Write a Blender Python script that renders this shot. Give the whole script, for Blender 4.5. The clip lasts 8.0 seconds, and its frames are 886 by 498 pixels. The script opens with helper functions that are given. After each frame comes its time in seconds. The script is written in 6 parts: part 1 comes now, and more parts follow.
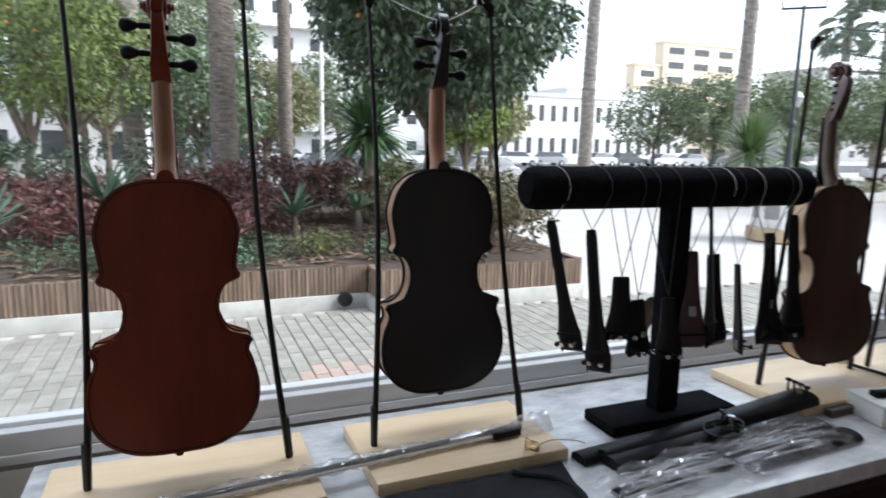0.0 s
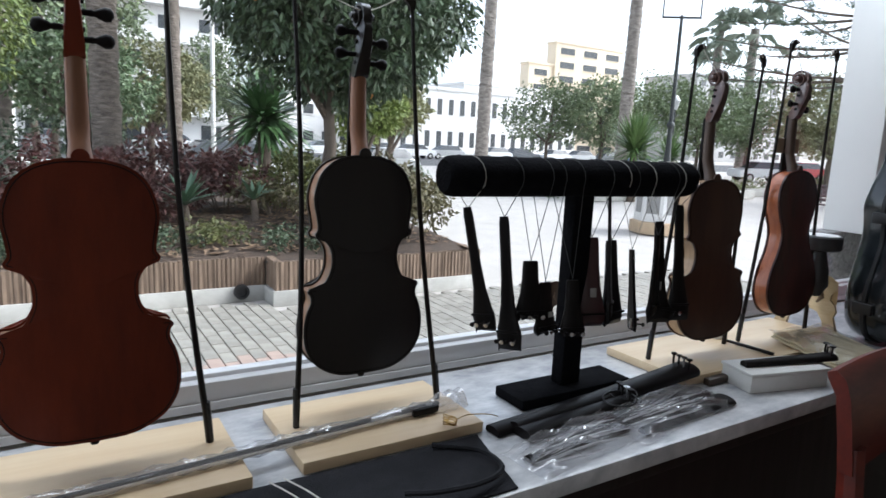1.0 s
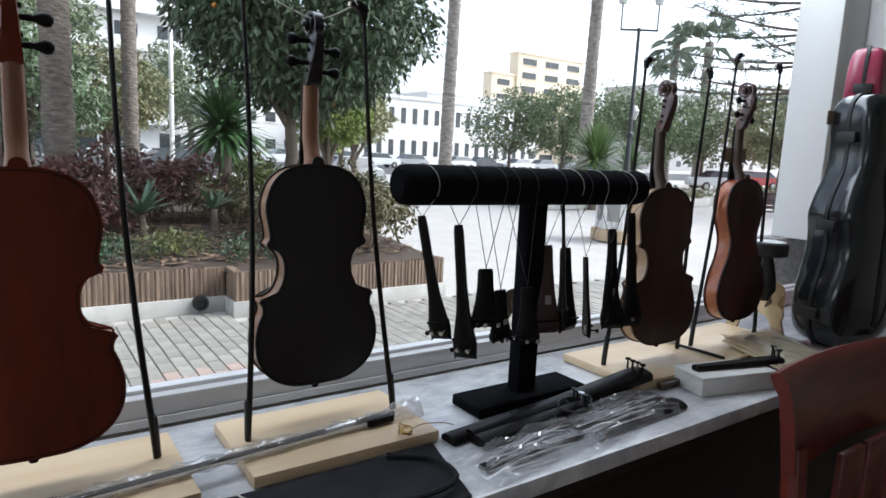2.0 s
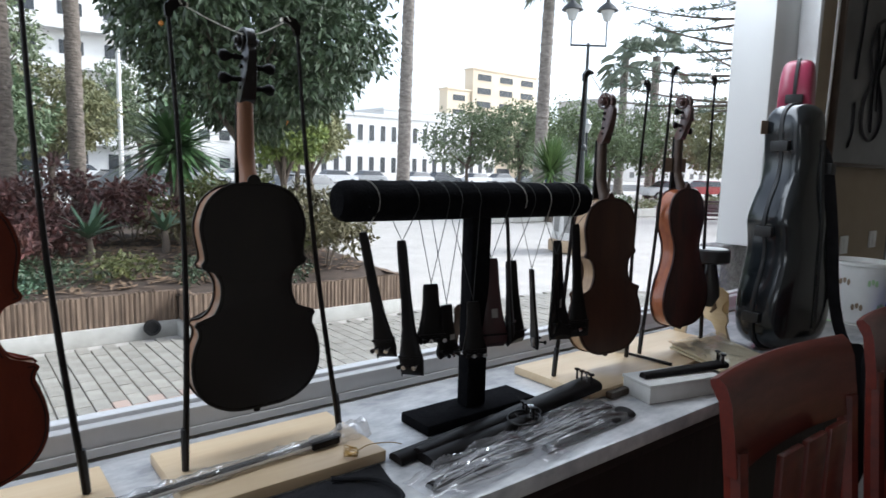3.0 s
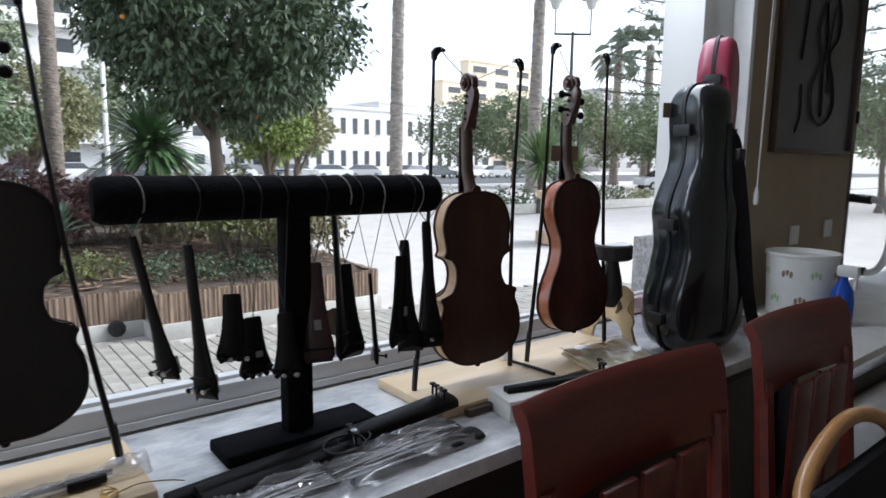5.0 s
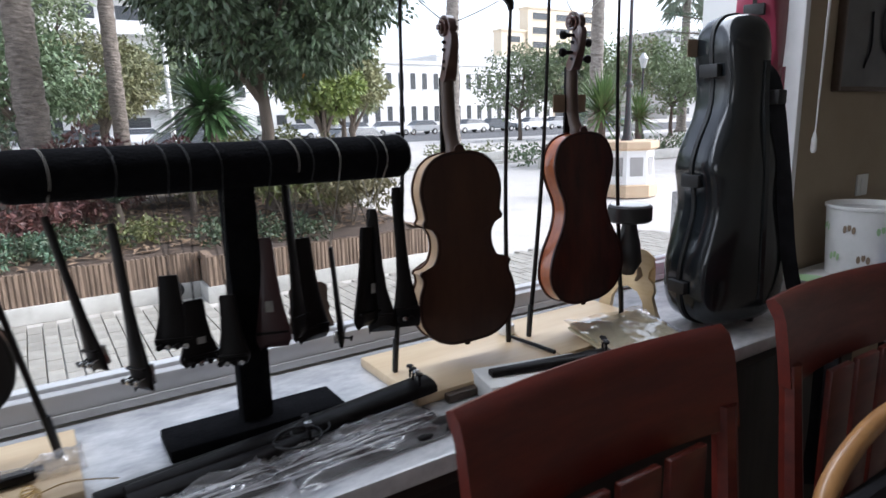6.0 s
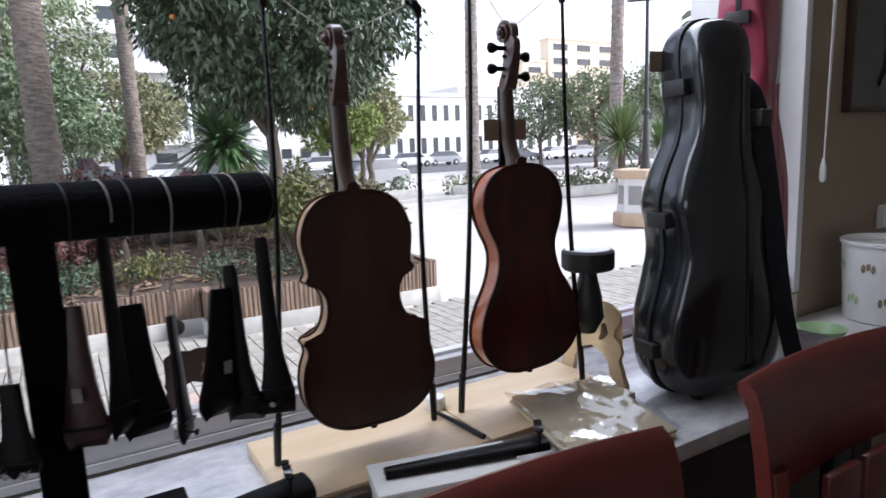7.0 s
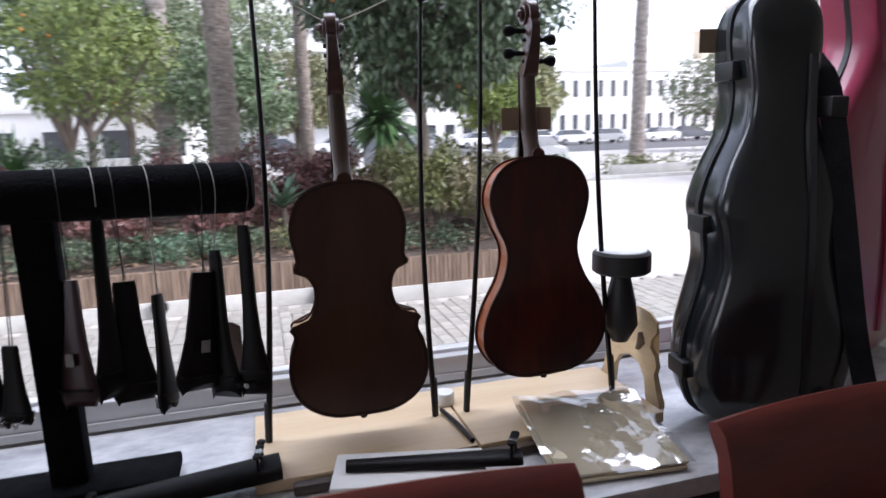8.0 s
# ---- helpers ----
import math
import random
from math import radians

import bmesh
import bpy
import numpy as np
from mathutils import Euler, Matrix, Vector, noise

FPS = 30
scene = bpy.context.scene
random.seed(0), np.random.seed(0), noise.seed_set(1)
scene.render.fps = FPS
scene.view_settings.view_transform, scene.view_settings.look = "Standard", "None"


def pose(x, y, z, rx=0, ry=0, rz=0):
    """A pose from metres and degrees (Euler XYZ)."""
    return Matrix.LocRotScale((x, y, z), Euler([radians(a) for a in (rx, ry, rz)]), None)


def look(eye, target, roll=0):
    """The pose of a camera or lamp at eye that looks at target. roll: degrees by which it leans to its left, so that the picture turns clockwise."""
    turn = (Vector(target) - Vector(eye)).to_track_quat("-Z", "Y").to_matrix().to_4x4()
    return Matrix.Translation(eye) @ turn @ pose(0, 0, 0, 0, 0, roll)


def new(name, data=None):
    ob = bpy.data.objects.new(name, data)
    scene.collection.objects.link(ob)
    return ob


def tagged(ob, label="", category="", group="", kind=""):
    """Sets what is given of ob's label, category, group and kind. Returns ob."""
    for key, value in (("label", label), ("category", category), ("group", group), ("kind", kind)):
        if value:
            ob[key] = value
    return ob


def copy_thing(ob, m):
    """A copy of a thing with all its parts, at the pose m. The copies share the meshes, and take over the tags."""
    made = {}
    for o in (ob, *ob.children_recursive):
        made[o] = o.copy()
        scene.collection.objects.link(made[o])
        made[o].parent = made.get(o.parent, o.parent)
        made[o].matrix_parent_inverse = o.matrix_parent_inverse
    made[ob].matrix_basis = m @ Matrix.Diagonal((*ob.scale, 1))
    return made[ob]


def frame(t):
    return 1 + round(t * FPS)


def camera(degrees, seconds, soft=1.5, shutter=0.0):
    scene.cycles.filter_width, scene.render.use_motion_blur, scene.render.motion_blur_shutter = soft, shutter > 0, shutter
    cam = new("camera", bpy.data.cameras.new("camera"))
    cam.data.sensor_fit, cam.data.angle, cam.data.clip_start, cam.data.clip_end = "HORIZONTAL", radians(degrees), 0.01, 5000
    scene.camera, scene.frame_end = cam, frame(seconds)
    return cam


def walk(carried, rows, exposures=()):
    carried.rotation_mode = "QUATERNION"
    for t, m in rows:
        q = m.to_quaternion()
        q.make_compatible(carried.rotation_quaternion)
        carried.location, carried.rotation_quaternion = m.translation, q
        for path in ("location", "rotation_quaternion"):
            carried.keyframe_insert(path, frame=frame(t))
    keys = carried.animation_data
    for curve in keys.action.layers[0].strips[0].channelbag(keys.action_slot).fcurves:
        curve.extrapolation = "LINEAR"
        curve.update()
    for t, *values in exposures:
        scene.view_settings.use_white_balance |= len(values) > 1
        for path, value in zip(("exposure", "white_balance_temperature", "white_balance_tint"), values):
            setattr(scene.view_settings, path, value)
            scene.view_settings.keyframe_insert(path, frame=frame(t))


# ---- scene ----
cam = camera(70.0, 8.0, shutter=0.5)
PATH = [
    (0, (0.115, -0.151, 1.283), (0.87, 1.673, 0.961), 1.0),
    (0.5, (0.075, -0.172, 1.278), (1.016, 1.561, 0.941), 1.8),
    (1, (0.066, -0.17, 1.276), (1.106, 1.505, 0.94), 2.6),
    (2.5, (0.094, -0.186, 1.277), (1.274, 1.404, 0.996), 2.2),
    (3, (0.11, -0.19, 1.277), (1.347, 1.361, 1.025), 1.6),
    (3.5, (0.133, -0.195, 1.271), (1.43, 1.304, 1.011), 1.6),
    (4, (0.183, -0.201, 1.276), (1.542, 1.237, 0.982), 1.2),
    (5.3, (0.518, -0.28, 1.283), (1.691, 1.313, 0.989), 0.1),
    (5.5, (0.553, -0.283, 1.286), (1.683, 1.332, 0.951), -0.4),
    (6, (0.651, -0.25, 1.284), (1.714, 1.393, 0.871), -1.4),
    (6.5, (0.806, -0.188, 1.284), (1.846, 1.477, 0.9), -0.5),
    (7, (0.943, -0.16, 1.277), (1.953, 1.537, 0.959), -2.3),
    (7.5, (1.049, -0.163, 1.288), (1.897, 1.618, 0.952), -1.1),
    (8, (1.183, -0.225, 1.29), (1.735, 1.661, 0.917), -1.7),
]
EXPOSURES = [(0.0, 1.68, 5900, 10), (1.0, 1.58, 5900, 10), (4.0, 1.47, 5900, 10), (6.0, 1.66, 5900, 14), (7.0, 1.73, 5900, 18), (8.0, 1.86, 5900, 20)]
walk(cam, [(t, look(eye, target, roll)) for t, eye, target, roll in PATH], EXPOSURES)

# ---- world and light ----
world = bpy.data.worlds.new("sky")
scene.world = world
world.use_nodes = True
wn = world.node_tree
sky = wn.nodes.new("ShaderNodeTexSky")
sky.sky_type = 'NISHITA'
sky.sun_disc = False
SUN_EL, SUN_ROT = 38.0, 115.0
sky.sun_elevation, sky.sun_rotation = radians(SUN_EL), radians(SUN_ROT)
sky.air_density, sky.dust_density, sky.ozone_density = 1.0, 2.0, 1.0
haze = wn.nodes.new("ShaderNodeHueSaturation")
haze.inputs["Saturation"].default_value = 0.30
wn.links.new(sky.outputs[0], haze.inputs["Color"])
wn.links.new(haze.outputs[0], wn.nodes["Background"].inputs[0])
wn.nodes["Background"].inputs[1].default_value = 0.14
sun_data = bpy.data.lights.new("sun", 'SUN')
sun_data.energy, sun_data.angle, sun_data.color = 1.1, radians(25), (1.0, 0.96, 0.91)
sun = new("sun", sun_data)
az = radians(SUN_ROT)
sdir = Vector((math.sin(az) * math.cos(radians(SUN_EL)), math.cos(az) * math.cos(radians(SUN_EL)), math.sin(radians(SUN_EL))))
sun.matrix_world = look(sdir * 50, (0, 0, 0))



def opening_light(name, at, target, sx, sy, watts, colour):
    """Area lamp that stands in for sky light at an opening."""
    d = bpy.data.lights.new(name, 'AREA')
    d.shape, d.size, d.size_y, d.energy, d.color = 'RECTANGLE', sx, sy, watts, colour
    ob = new(name, d)
    ob.matrix_world = look(at, target)


opening_light("window_daylight", (0.6, 1.02, 2.20), (0.6, -0.6, 0.0), 4.6, 0.40, 13.5, (0.95, 0.98, 1.0))
# added fill lamp for the violin backs; its side opening is invented
opening_light("side_fill_light", (-3.16, -2.0, 1.55), (0.6, 0.3, 1.0), 2.4, 1.3, 2.3, (1.0, 0.95, 0.88))

# ---- materials ----
def mat(name, c1, c2=None, rough=0.5, scale=8.0, detail=0.0, bump=0.0, bscale=60.0, metal=0.0, coat=0.0,
        stretch=(1, 1, 1), rnd=0.0, bdist=0.004, spec=0.5, trans=0.0, sheen=0.0, subs=0.0):
    """Two tones mixed by coarse and fine noise, with relief."""
    m = bpy.data.materials.new(name)
    m.use_nodes = True
    n, l = m.node_tree.nodes, m.node_tree.links
    b = n["Principled BSDF"]
    b.inputs["Roughness"].default_value, b.inputs["Metallic"].default_value = rough, metal
    b.inputs["Specular IOR Level"].default_value = spec
    b.inputs["Coat Weight"].default_value, b.inputs["Coat Roughness"].default_value = coat, 0.12
    b.inputs["Transmission Weight"].default_value = trans
    b.inputs["Sheen Weight"].default_value = sheen
    tc = n.new("ShaderNodeTexCoord")
    mp = n.new("ShaderNodeMapping")
    mp.inputs["Scale"].default_value = stretch
    l.new(tc.outputs["Object"], mp.inputs[0])
    c2 = c2 or tuple(0.8 * v for v in c1)
    no = n.new("ShaderNodeTexNoise")
    no.inputs["Scale"].default_value, no.inputs["Detail"].default_value = scale, 6.0
    no.inputs["Roughness"].default_value = 0.65
    l.new(mp.outputs[0], no.inputs["Vector"])
    ramp = n.new("ShaderNodeValToRGB")
    ramp.color_ramp.elements[0].position, ramp.color_ramp.elements[1].position = 0.33, 0.67
    ramp.color_ramp.elements[0].color, ramp.color_ramp.elements[1].color = (*c1, 1), (*c2, 1)
    l.new(no.outputs["Fac"], ramp.inputs[0])
    col = ramp.outputs[0]
    if rnd:
        oi, hv = n.new("ShaderNodeObjectInfo"), n.new("ShaderNodeHueSaturation")
        geo = n.new("ShaderNodeNewGeometry")
        ad, mr = n.new("ShaderNodeMath"), n.new("ShaderNodeMapRange")
        ad.operation = 'ADD'
        l.new(oi.outputs["Random"], ad.inputs[0]), l.new(geo.outputs["Random Per Island"], ad.inputs[1])
        mr.inputs[2].default_value = 2.0
        mr.inputs[3].default_value, mr.inputs[4].default_value = 1 - rnd, 1 + rnd
        l.new(ad.outputs[0], mr.inputs[0]), l.new(mr.outputs[0], hv.inputs["Value"])
        l.new(col, hv.inputs["Color"])
        col = hv.outputs[0]
    l.new(col, b.inputs["Base Color"])
    if bump:
        nb, bp = n.new("ShaderNodeTexNoise"), n.new("ShaderNodeBump")
        nb.inputs["Scale"].default_value, nb.inputs["Detail"].default_value = bscale, 5.0
        l.new(mp.outputs[0], nb.inputs["Vector"]), l.new(nb.outputs["Fac"], bp.inputs["Height"])
        bp.inputs["Strength"].default_value, bp.inputs["Distance"].default_value = bump, bdist
        l.new(bp.outputs[0], b.inputs["Normal"])
    if detail:
        rr = n.new("ShaderNodeMapRange")
        rr.inputs[3].default_value, rr.inputs[4].default_value = max(0.02, rough - detail), min(1, rough + detail)
        l.new(no.outputs["Fac"], rr.inputs[0]), l.new(rr.outputs[0], b.inputs["Roughness"])
    return m


M_VARN = mat("red_varnish", (0.17, 0.027, 0.009), (0.075, 0.012, 0.005), 0.40, 4, 0.08, 0.05, 90, coat=0.03, spec=0.25, stretch=(3, 3, 0.8))
M_DARKV = mat("dark_varnish", (0.011, 0.008, 0.007), (0.007, 0.005, 0.005), 0.34, 6, 0.06, 0.04, 90, coat=0.08, stretch=(3, 3, 0.8))
M_BROWNV = mat("brown_varnish", (0.062, 0.026, 0.015), (0.036, 0.015, 0.010), 0.36, 6, 0.06, 0.04, 90, coat=0.03, spec=0.3, stretch=(3, 3, 0.8))
M_REDBR = mat("red_brown_varnish", (0.075, 0.014, 0.008), (0.018, 0.006, 0.005), 0.30, 9, 0.06, 0.04, 90, coat=0.06, spec=0.35, stretch=(3, 3, 0.8))
M_RIB = mat("flamed_maple_rib", (0.30, 0.17, 0.10), (0.20, 0.10, 0.06), 0.35, 9, 0.06, 0.05, 90, coat=0.3, stretch=(14, 14, 1))
M_RIBPALE = mat("pale_maple_rib", (0.46, 0.31, 0.18), (0.34, 0.21, 0.115), 0.4, 9, 0.06, 0.05, 90, coat=0.2, stretch=(14, 14, 1))
M_RIBRED = mat("orange_maple_rib", (0.42, 0.13, 0.045), (0.30, 0.08, 0.03), 0.3, 9, 0.06, 0.05, 90, coat=0.4, stretch=(14, 14, 1))
M_NECK = mat("neck_maple", (0.25, 0.115, 0.06), (0.18, 0.078, 0.042), 0.42, 7, 0.06, 0.05, 90, stretch=(4, 4, 0.6))
M_SCROLL = mat("dark_scroll_varnish", (0.090, 0.044, 0.036), (0.048, 0.022, 0.018), 0.32, 30, 0.06, 0.06, 160, coat=0.25)
M_NECKDK = mat("neck_dark_maple", (0.066, 0.040, 0.028), (0.044, 0.027, 0.019), 0.42, 7, 0.06, 0.05, 90, stretch=(4, 4, 0.6))
M_EBONY = mat("ebony", (0.006, 0.005, 0.005), (0.011, 0.009, 0.009), 0.42, 20, 0.1, 0.05, 120, stretch=(3, 3, 0.5), spec=0.13)
M_ROSEW = mat("rosewood", (0.045, 0.014, 0.016), (0.028, 0.009, 0.010), 0.36, 16, 0.08, 0.05, 120, stretch=(4, 4, 0.6))
M_BOW = mat("bow_wood", (0.010, 0.007, 0.006), (0.006, 0.004, 0.004), 0.42, 12, 0.05, spec=0.25)
M_IVORY = mat("ivory_tip", (0.75, 0.70, 0.62), (0.66, 0.6, 0.52), 0.4, 30)
M_STRING = mat("white_string", (0.72, 0.70, 0.64), (0.55, 0.53, 0.48), 0.8, 200, 0, 0.5, 400)
M_THREAD = mat("pale_thread", (0.42, 0.40, 0.36), (0.30, 0.29, 0.26), 0.8, 200)
M_CORD = mat("grey_nylon_cord", (0.03, 0.03, 0.03), (0.02, 0.02, 0.02), 0.6, 100)
M_BOARD = mat("pale_beech_board", (0.70, 0.55, 0.36), (0.62, 0.46, 0.28), 0.40, 4, 0.08, 0.05, 50, stretch=(0.6, 8, 8))
M_VELVET = mat("black_velvet", (0.004, 0.004, 0.005), (0.008, 0.008, 0.009), 0.97, 40, 0, 0.6, 220, spec=0.05)
M_CLOTH = mat("black_cloth", (0.012, 0.012, 0.014), (0.020, 0.020, 0.023), 0.9, 25, 0, 0.5, 350, spec=0.2)
M_MARBLE = mat("white_marble", (0.70, 0.70, 0.70), (0.36, 0.37, 0.39), 0.16, 10, 0.06, 0.03, 40, stretch=(1, 1.8, 1))
M_DARKWOOD = mat("dark_panel", (0.018, 0.014, 0.012), (0.010, 0.008, 0.007), 0.5, 6, 0.08, 0.08, 40, stretch=(6, 6, 0.7))
M_ALU = mat("grey_aluminium", (0.58, 0.57, 0.56), (0.50, 0.49, 0.48), 0.4, 6, 0.06, 0.03, 80, metal=0.1)
M_WHITEALU = mat("white_lacquered_frame", (0.78, 0.78, 0.78), (0.70, 0.70, 0.70), 0.35, 8, 0.05)
M_WALL = mat("beige_wall_paint", (0.36, 0.29, 0.205), (0.31, 0.245, 0.17), 0.8, 3, 0.0, 0.15, 120)
M_INT = mat("cream_room_paint", (0.62, 0.58, 0.52), (0.56, 0.52, 0.46), 0.85, 2, 0, 0.1, 120)
M_CEIL = mat("white_ceiling_paint", (0.72, 0.72, 0.70), (0.66, 0.66, 0.64), 0.9, 2)
M_FLOOR = mat("floor_tile", (0.30, 0.25, 0.20), (0.22, 0.18, 0.145), 0.35, 5, 0.1, 0.05, 60)
M_CHAIR = mat("red_brown_chair_wood", (0.125, 0.018, 0.010), (0.070, 0.010, 0.007), 0.38, 8, 0.08, 0.05, 80, coat=0.15, stretch=(1, 6, 6))
M_CHAIRLT = mat("honey_chair_wood", (0.42, 0.22, 0.08), (0.30, 0.14, 0.05), 0.35, 8, 0.08, 0.05, 80, coat=0.25)
M_CASE = mat("grey_case_shell", (0.015, 0.019, 0.022), (0.008, 0.010, 0.012), 0.20, 9, 0.05, 0.05, 30, coat=0.5, spec=0.45)
M_PINK = mat("pink_case_shell", (0.36, 0.045, 0.095), (0.29, 0.036, 0.075), 0.32, 8, 0.06, 0.05, 40, coat=0.2)
M_RUB = mat("black_rubber", (0.012, 0.012, 0.013), (0.02, 0.02, 0.021), 0.5, 20, 0.08)
M_STEEL = mat("nickel", (0.55, 0.55, 0.55), (0.45, 0.45, 0.45), 0.25, 30, 0.05, metal=1.0)
M_BRASS = mat("brass_wire", (0.55, 0.36, 0.12), (0.42, 0.26, 0.09), 0.3, 30, 0.05, metal=1.0)
M_BRIDGE = mat("maple_bridge", (0.64, 0.50, 0.30), (0.54, 0.39, 0.21), 0.5, 20, 0.06, 0.04, 120, stretch=(1, 1, 4))
M_CARD = mat("brown_card", (0.26, 0.19, 0.13), (0.20, 0.145, 0.10), 0.8, 25, 0, 0.1, 200)
M_WBOX = mat("white_card_box", (0.70, 0.69, 0.66), (0.60, 0.59, 0.56), 0.7, 12)
M_CREAM = mat("cream_sheet", (0.66, 0.58, 0.40), (0.58, 0.49, 0.31), 0.6, 12)
M_WHITE = mat("white_plastic", (0.78, 0.78, 0.76), (0.70, 0.70, 0.68), 0.4, 14, 0.05)
M_BLUE = mat("blue_liquid", (0.01, 0.06, 0.38), (0.015, 0.09, 0.5), 0.2, 6)
M_GREENP = mat("pale_green_plastic", (0.42, 0.60, 0.34), (0.34, 0.52, 0.27), 0.4, 9)
M_PICTURE = mat("dark_print", (0.075, 0.076, 0.082), (0.035, 0.035, 0.040), 0.3, 5)
M_CHARCOAL = mat("charcoal_line", (0.030, 0.030, 0.032), (0.020, 0.020, 0.022), 0.6, 30)
M_PICFRAME = mat("dark_picture_frame", (0.075, 0.05, 0.035), (0.05, 0.033, 0.023), 0.4, 8)


def clear_film(name, rough, tint=(1, 1, 1), gloss=0.08, bump=0.0, haze=0.0):
    """Thin clear sheet: mostly see-through, with a glossy skin."""
    m = bpy.data.materials.new(name)
    m.use_nodes = True
    n, l = m.node_tree.nodes, m.node_tree.links
    n.remove(n["Principled BSDF"])
    tr, gl, mx, fr = n.new("ShaderNodeBsdfTransparent"), n.new("ShaderNodeBsdfGlossy"), n.new("ShaderNodeMixShader"), n.new("ShaderNodeLayerWeight")
    tr.inputs[0].default_value = (*tint, 1)
    gl.inputs["Roughness"].default_value = rough
    pw, ad = n.new("ShaderNodeMath"), n.new("ShaderNodeMath")
    pw.operation, ad.operation = 'POWER', 'MULTIPLY_ADD'
    pw.inputs[1].default_value = 5.0
    ad.inputs[1].default_value, ad.inputs[2].default_value = 0.75, gloss
    l.new(fr.outputs["Facing"], pw.inputs[0]), l.new(pw.outputs[0], ad.inputs[0]), l.new(ad.outputs[0], mx.inputs[0])
    l.new(tr.outputs[0], mx.inputs[1]), l.new(gl.outputs[0], mx.inputs[2])
    last = mx.outputs[0]
    if haze:
        df, hz = n.new("ShaderNodeBsdfDiffuse"), n.new("ShaderNodeMixShader")
        df.inputs[0].default_value, hz.inputs[0].default_value = (0.8, 0.8, 0.82, 1), haze
        l.new(last, hz.inputs[1]), l.new(df.outputs[0], hz.inputs[2])
        last = hz.outputs[0]
    l.new(last, n["Material Output"].inputs[0])
    if bump:
        nb, bp, tc = n.new("ShaderNodeTexNoise"), n.new("ShaderNodeBump"), n.new("ShaderNodeTexCoord")
        nb.inputs["Scale"].default_value = 35.0
        l.new(tc.outputs["Object"], nb.inputs["Vector"])
        l.new(nb.outputs["Fac"], bp.inputs["Height"])
        bp.inputs["Strength"].default_value, bp.inputs["Distance"].default_value = bump, 0.01
        l.new(bp.outputs[0], gl.inputs["Normal"]), l.new(bp.outputs[0], fr.inputs["Normal"])
    return m


M_GLASS = clear_film("window_glass", 0.02, (0.97, 0.98, 0.98), 0.02)
M_FILM = clear_film("clear_plastic_film", 0.10, (0.93, 0.93, 0.94), 0.14, 0.8, 0.06)
M_BOWWRAP = clear_film("milky_bow_wrap", 0.09, (0.94, 0.94, 0.95), 0.18, 1.0, 0.16)
M_WRAP = clear_film("clear_bag_film", 0.16, (0.95, 0.95, 0.96), 0.14, 0.0, 0.10)
# whitened film for fold lines, a highlight put into the colour
M_FOLDGLINT = clear_film("white_fold_glint_film", 0.18, (0.9, 0.9, 0.92), 0.3, 0.0, 0.8)
M_LABEL = mat("grey_paper_label", (0.30, 0.29, 0.27), (0.20, 0.19, 0.18), 0.8, 60)
M_GLINT = clear_film("shiny_packet_film", 0.08, (0.96, 0.96, 0.95), 0.26, 0.18, 0.06)


# ---- mesh helpers ----
def part(name, bm, material, parent=None, label="", smooth=True, angle=40):
    me = bpy.data.meshes.new(name)
    bmesh.ops.recalc_face_normals(bm, faces=bm.faces)
    if smooth:
        lim = radians(angle)
        for f in bm.faces:
            f.smooth = True
        for e in bm.edges:
            if len(e.link_faces) == 2 and e.calc_face_angle(0) > lim:
                e.smooth = False
    bm.to_mesh(me)
    bm.free()
    me.materials.append(material)
    ob = new(name, me)
    if parent:
        ob.parent = parent
    if label:
        ob["label"] = label
    return ob


def thing(name, label, category, at=(0, 0, 0), rz=0, rx=0, ry=0, group="", kind=""):
    ob = new(name)
    ob.empty_display_size = 0.05
    ob.matrix_world = pose(*at, rx, ry, rz)
    return tagged(ob, label, category, group, kind)


def box(bm, x0, x1, y0, y1, z0, z1, bev=0.0, m=None):
    vs = [bm.verts.new((x, y, z)) for x in (x0, x1) for y in (y0, y1) for z in (z0, z1)]
    fs = [bm.faces.new([vs[i] for i in q]) for q in ((0, 1, 3, 2), (4, 6, 7, 5), (0, 4, 5, 1), (2, 3, 7, 6), (0, 2, 6, 4), (1, 5, 7, 3))]
    if m is not None:
        bmesh.ops.transform(bm, matrix=m, verts=vs)
    if bev:
        es = list({e for f in fs for e in f.edges})
        bmesh.ops.bevel(bm, geom=es, offset=bev, segments=2, affect='EDGES', profile=0.5)
    return bm


def boxed(*a, **k):
    return box(bmesh.new(), *a, **k)


def tube(bm, pts, rad, n=8, caps=True, flat=1.0):
    """A tube along points; rad is a number or one per point."""
    pts = [Vector(p) for p in pts]
    rad = rad if isinstance(rad, (list, tuple)) else [rad] * len(pts)
    rings, side = [], None
    for i, p in enumerate(pts):
        d = (pts[min(i + 1, len(pts) - 1)] - pts[max(i - 1, 0)]).normalized()
        if side is None:
            side = d.orthogonal().normalized()
        side = (side - d * side.dot(d)).normalized()
        up = d.cross(side)
        rings.append([bm.verts.new(p + rad[i] * (math.cos(a) * side + flat * math.sin(a) * up)) for a in [2 * math.pi * k / n for k in range(n)]])
    for a, b in zip(rings, rings[1:]):
        for k in range(n):
            bm.faces.new((a[k], a[(k + 1) % n], b[(k + 1) % n], b[k]))
    if caps:
        bm.faces.new(rings[0][::-1])
        bm.faces.new(rings[-1])
    return bm


def tubed(*a, **k):
    return tube(bmesh.new(), *a, **k)


